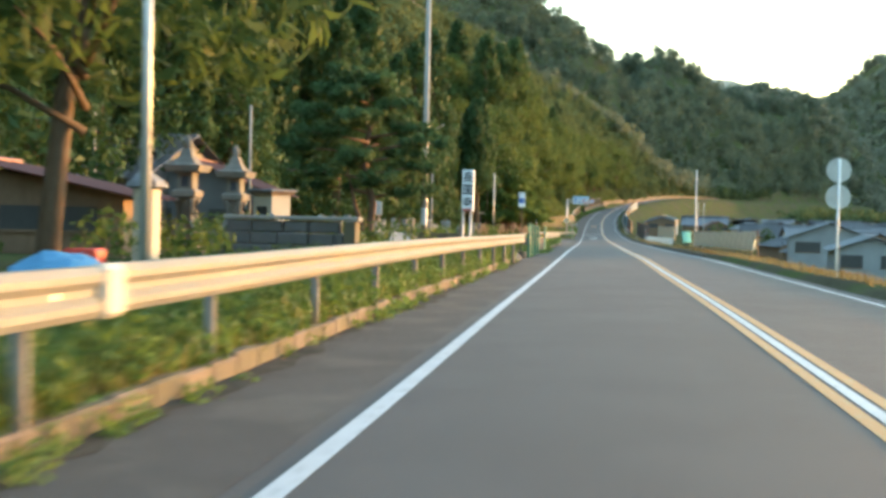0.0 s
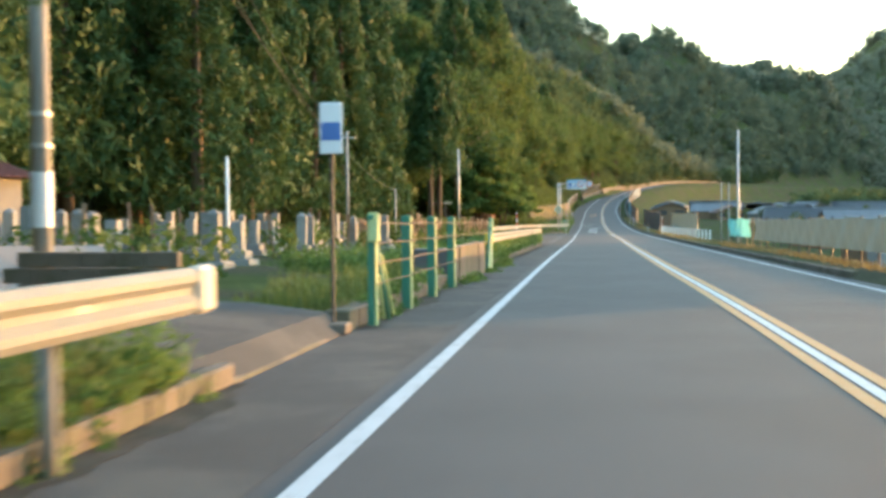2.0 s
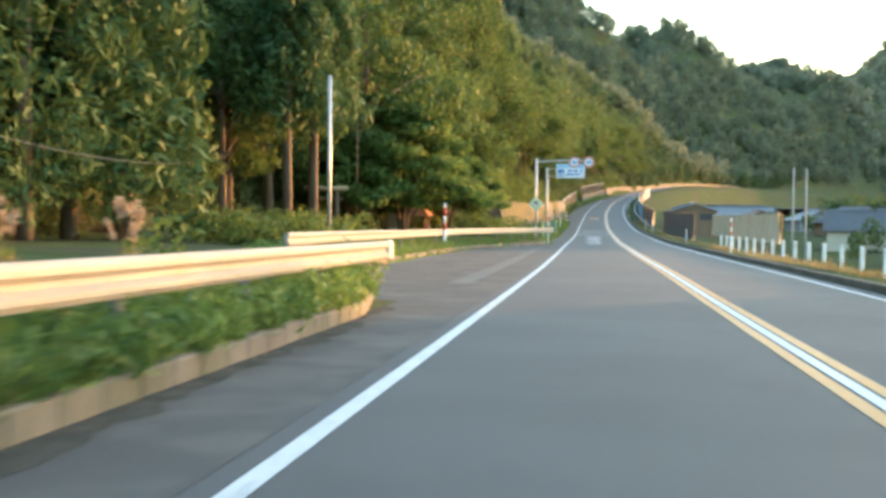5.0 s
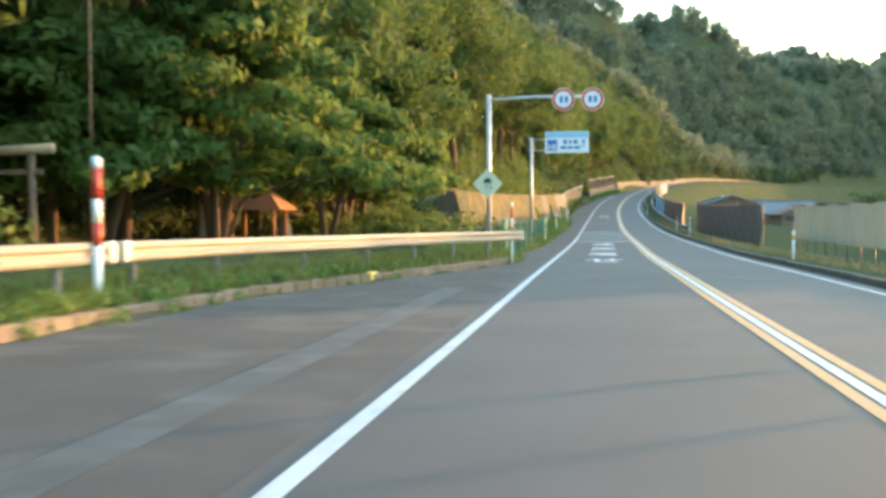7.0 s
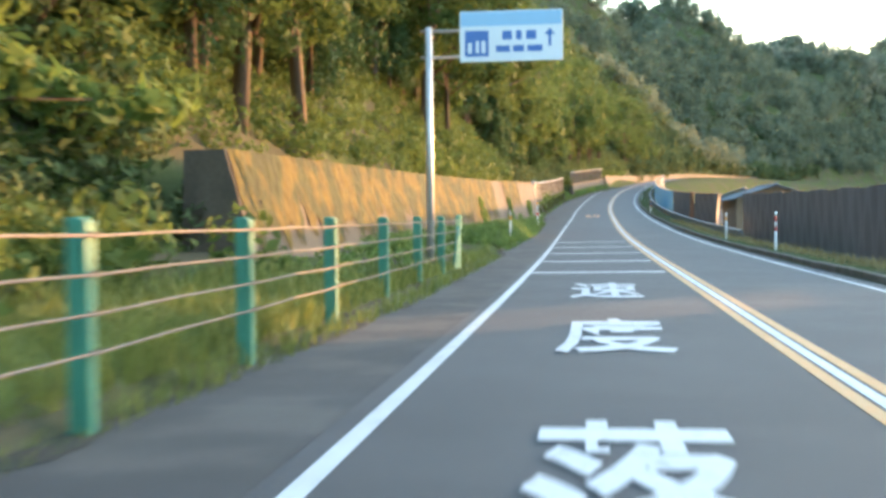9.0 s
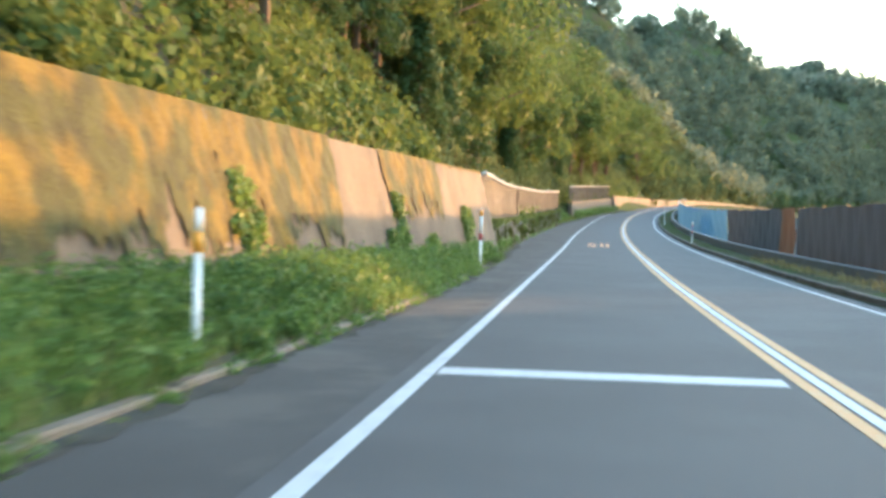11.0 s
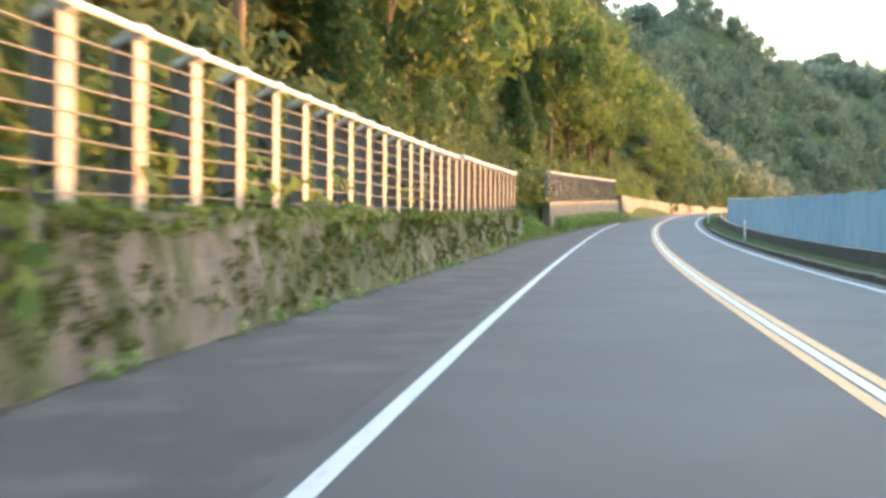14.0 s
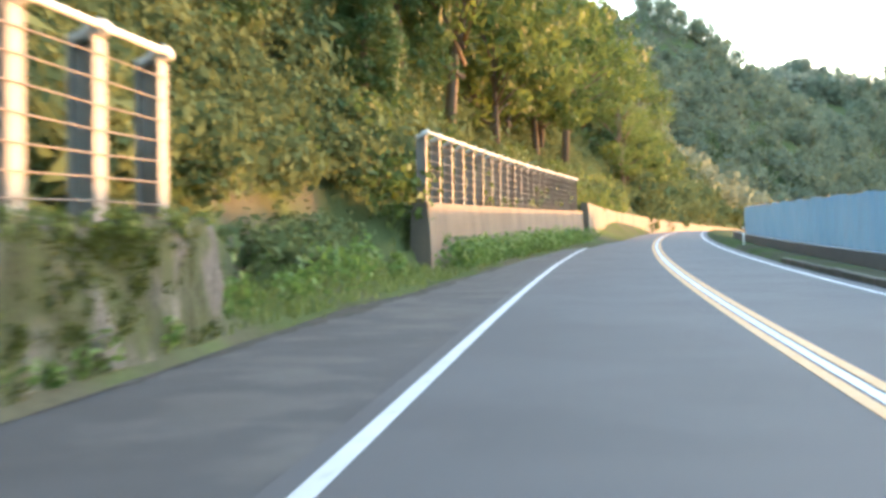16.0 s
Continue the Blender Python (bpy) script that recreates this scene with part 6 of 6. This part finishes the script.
# ---- the far mountains, and unseen hills that block sky light ----
def far_ridge():
    verts, faces = [], []
    n = 90
    for k in range(n):
        az = radians(-8 + 44 * k / (n - 1))
        tall = 2600 * math.tan(radians(8.2 - 0.22 * max(0, math.degrees(az) + 0.8) - 0.05 * max(0, -0.8 - math.degrees(az)) + 0.25 * noise.noise(Vector((az * 14, 0.7, 2.2))) + 0.2 * noise.noise(Vector((az * 40, 3.0, 1.0))) + 0.1 * noise.noise(Vector((az * 150, 3.0, 1.0)))))
        for q, h in ((0, -60), (60, tall * 0.5), (170, tall), (420, -60)):
            verts.append(((2600 + q) * math.sin(az), (2600 + q) * math.cos(az), h))
    for k in range(n - 1):
        for q in range(3):
            a = k * 4 + q
            faces.append((a, a + 1, a + 5, a + 4))
    hazy = mat("far_mountain_glow", (0.12, 0.14, 0.12), 1.0, vary=0.25, scale=0.02, fine=0.15, bump=0.0, spec=0.0)
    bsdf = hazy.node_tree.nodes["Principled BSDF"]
    # emission makes the ridge glow pale, standing in for haze
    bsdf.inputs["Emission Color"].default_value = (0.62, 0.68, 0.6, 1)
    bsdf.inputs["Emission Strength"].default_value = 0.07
    tagged(new("backdrop", mesh_of("backdrop", verts, faces, hazy, True)), "far mountain ridge, glowing pale in place of haze", "mountains", kind="structure")


def sky_blocker_hills():
    """Unseen wooded hills, added beside and behind the rider to block low sky light."""
    verts, faces = [], []
    n = 80
    for k in range(n):
        az = radians(62 + 172 * k / (n - 1))
        rise = min(1.0, k / 12) * min(1.0, (n - 1 - k) / 8)
        tall = 40 + 190 * rise * (1 + 0.3 * noise.noise(Vector((az * 6, 0.2, 5.0))))
        for q, h in ((0, -12), (120, tall * 0.45), (260, tall * 0.8), (420, tall)):
            verts.append(((820 + q) * math.sin(az), 120 + (820 + q) * math.cos(az), h))
    for k in range(n - 1):
        for q in range(3):
            a = k * 4 + q
            faces.append((a, a + 1, a + 5, a + 4))
    tagged(new("backdrop", mesh_of("sky_blocker_hills", verts, faces, mat("sky_blocker_hill", (0.06, 0.075, 0.03), 1.0, vary=0.4, scale=0.05, fine=0.4, bump=0.0, spec=0.0), True)), "unseen wooded hills added to block low sky light", "hills", kind="structure")


def sky_blocker_mountains(a0, a1, steep):
    """Unseen mountains kilometres off, added to block sky glow on either side of the low sun's gap."""
    verts, faces = [], []
    n = 40
    for k in range(n):
        u = k / (n - 1)
        az = radians(a0 + (a1 - a0) * u)
        tall = (90 + 560 * min(1.0, (u if steep > 0 else 1 - u) * abs(steep))) * (1 + 0.15 * noise.noise(Vector((az * 12, 1.2, 5.0))))
        for q, h in ((0, -40), (500, tall * 0.7), (900, tall)):
            verts.append(((3400 + q) * math.sin(az), (3400 + q) * math.cos(az), h))
    for k in range(n - 1):
        for q in range(2):
            a = k * 3 + q
            faces.append((a, a + 1, a + 4, a + 3))
    tagged(new("backdrop", mesh_of("sky_blocker_mountains", verts, faces, mat("sky_blocker_mountain", (0.06, 0.08, 0.06), 1.0, vary=0.3, scale=0.01, fine=0.1, bump=0.0, spec=0.0), True)), "unseen distant mountains added to block sky glow beside the sun", "mountains", kind="structure")


far_ridge()
sky_blocker_hills()
sky_blocker_mountains(21, 41, 3.0)
sky_blocker_mountains(55, 120, 8.0)


def wall_top_moss():
    r = np.random.default_rng(71)
    clumps = []
    for k in range(520):
        y = r.uniform(246, 321.5)
        d = low_d(y) + r.uniform(-0.1, 0.14)
        h = float(np.interp(y, [246, 296, 322], [1.3, 1.38, 1.42]))
        clumps.append((*W(y, d, h - (0.2 * r.uniform(0, 1) if d > low_d(y) + 0.08 else 0)), r.uniform(0.06, 0.14)))
    ob = new("wall_moss", quads_mesh("wall_moss", crown_clumps(clumps, 26, 0.035, r), GRASS))
    tagged(ob, "moss cushions and fern tufts along the wall's top", "moss", kind="stuff")


wall_top_moss()


# ---- moss hanging down the high wall ----
def moss_patch(y0, y1, low, holes, seed):
    """A thin ragged skin of moss that hangs from the wall's top, torn at its lower edge."""
    step, verts, faces, index = 0.055, [], [], {}

    def corner(i, k):
        if (i, k) not in index:
            y, u = y0 + i * step, k * step / 3.55
            top = float(np.interp(y, [188.3, 226, 245.4], [2.87, 2.95, 3.0]))
            h = max(-0.2, top + 0.03 - k * step)
            thick = 0.035 + 0.03 * noise.noise(Vector((y * 3, h * 3, seed)))
            index[i, k] = len(verts)
            verts.append(W(y, float(wall_face(y)) + 0.95 * (top - h) / (top + 0.6) + thick, h))
        return index[i, k]

    for i in range(int((y1 - y0) / step)):
        y = y0 + i * step
        ends = min(1.0, (y - y0) / 0.5, (y1 - y) / 0.5)
        reach = (2.95 - low) * (1 + 0.45 * noise.noise(Vector((y * 0.5, seed, 0))) + 0.4 * noise.noise(Vector((y * 1.7, seed, 3))) + 0.25 * noise.noise(Vector((y * 6, seed, 6)))) * (0.55 + 0.45 * ends)
        for k in range(int(min(reach, 3.0) / step)):
            v = k * step
            tear = noise.noise(Vector((y * 1.3, v * 0.8, seed + 9))) + 0.6 * noise.noise(Vector((y * 4.5, v * 2.2, seed + 4)))
            if tear > holes + 0.5 * max(0, 1 - v / 0.9) - 0.25 * v / 2.9:
                continue
            faces.append((corner(i, k), corner(i, k + 1), corner(i + 1, k + 1), corner(i + 1, k)))
    tagged(new("wall_lichen", mesh_of("wall_lichen", verts, faces, LICHEN, True)), "ochre moss hanging in ragged patches on the high wall", "moss", kind="stuff")


moss_patch(188.4, 227.3, 0.95, 0.8, 2.0)
moss_patch(231.2, 237.6, 1.5, 0.45, 5.0)
moss_patch(238.0, 245.0, 2.85, 0.4, 8.0)


# ---- moss cushions and ferns on the low wall's face ----
def face_moss():
    r = np.random.default_rng(91)
    clumps = []
    for k in range(3200):
        y, u = r.uniform(246, 321.5), 1 - r.uniform(0, 1) ** 1.7
        if noise.noise(Vector((y * 0.35, u * 1.5, 4.0))) + (0.18 if y > 280 else -0.05) < 0:
            continue
        h = 0.15 + 1.15 * u
        d = float(np.interp(y, [245.7, 259, 274, 296, 321.8], [-3.66, -4.05, -4.25, -4.3, -4.3])) + 0.2 * (1 - (h + 0.6) / 1.95)
        clumps.append((*W(y, d + 0.02, h), r.uniform(0.05, 0.11)))
    ob = new("face_moss", quads_mesh("face_moss", crown_clumps(clumps, 34, 0.018, r, 1.2, 0.6), MOSS_LEAVES))
    tagged(ob, "dark green moss cushions on the face of the low wall", "moss", kind="stuff")


face_moss()
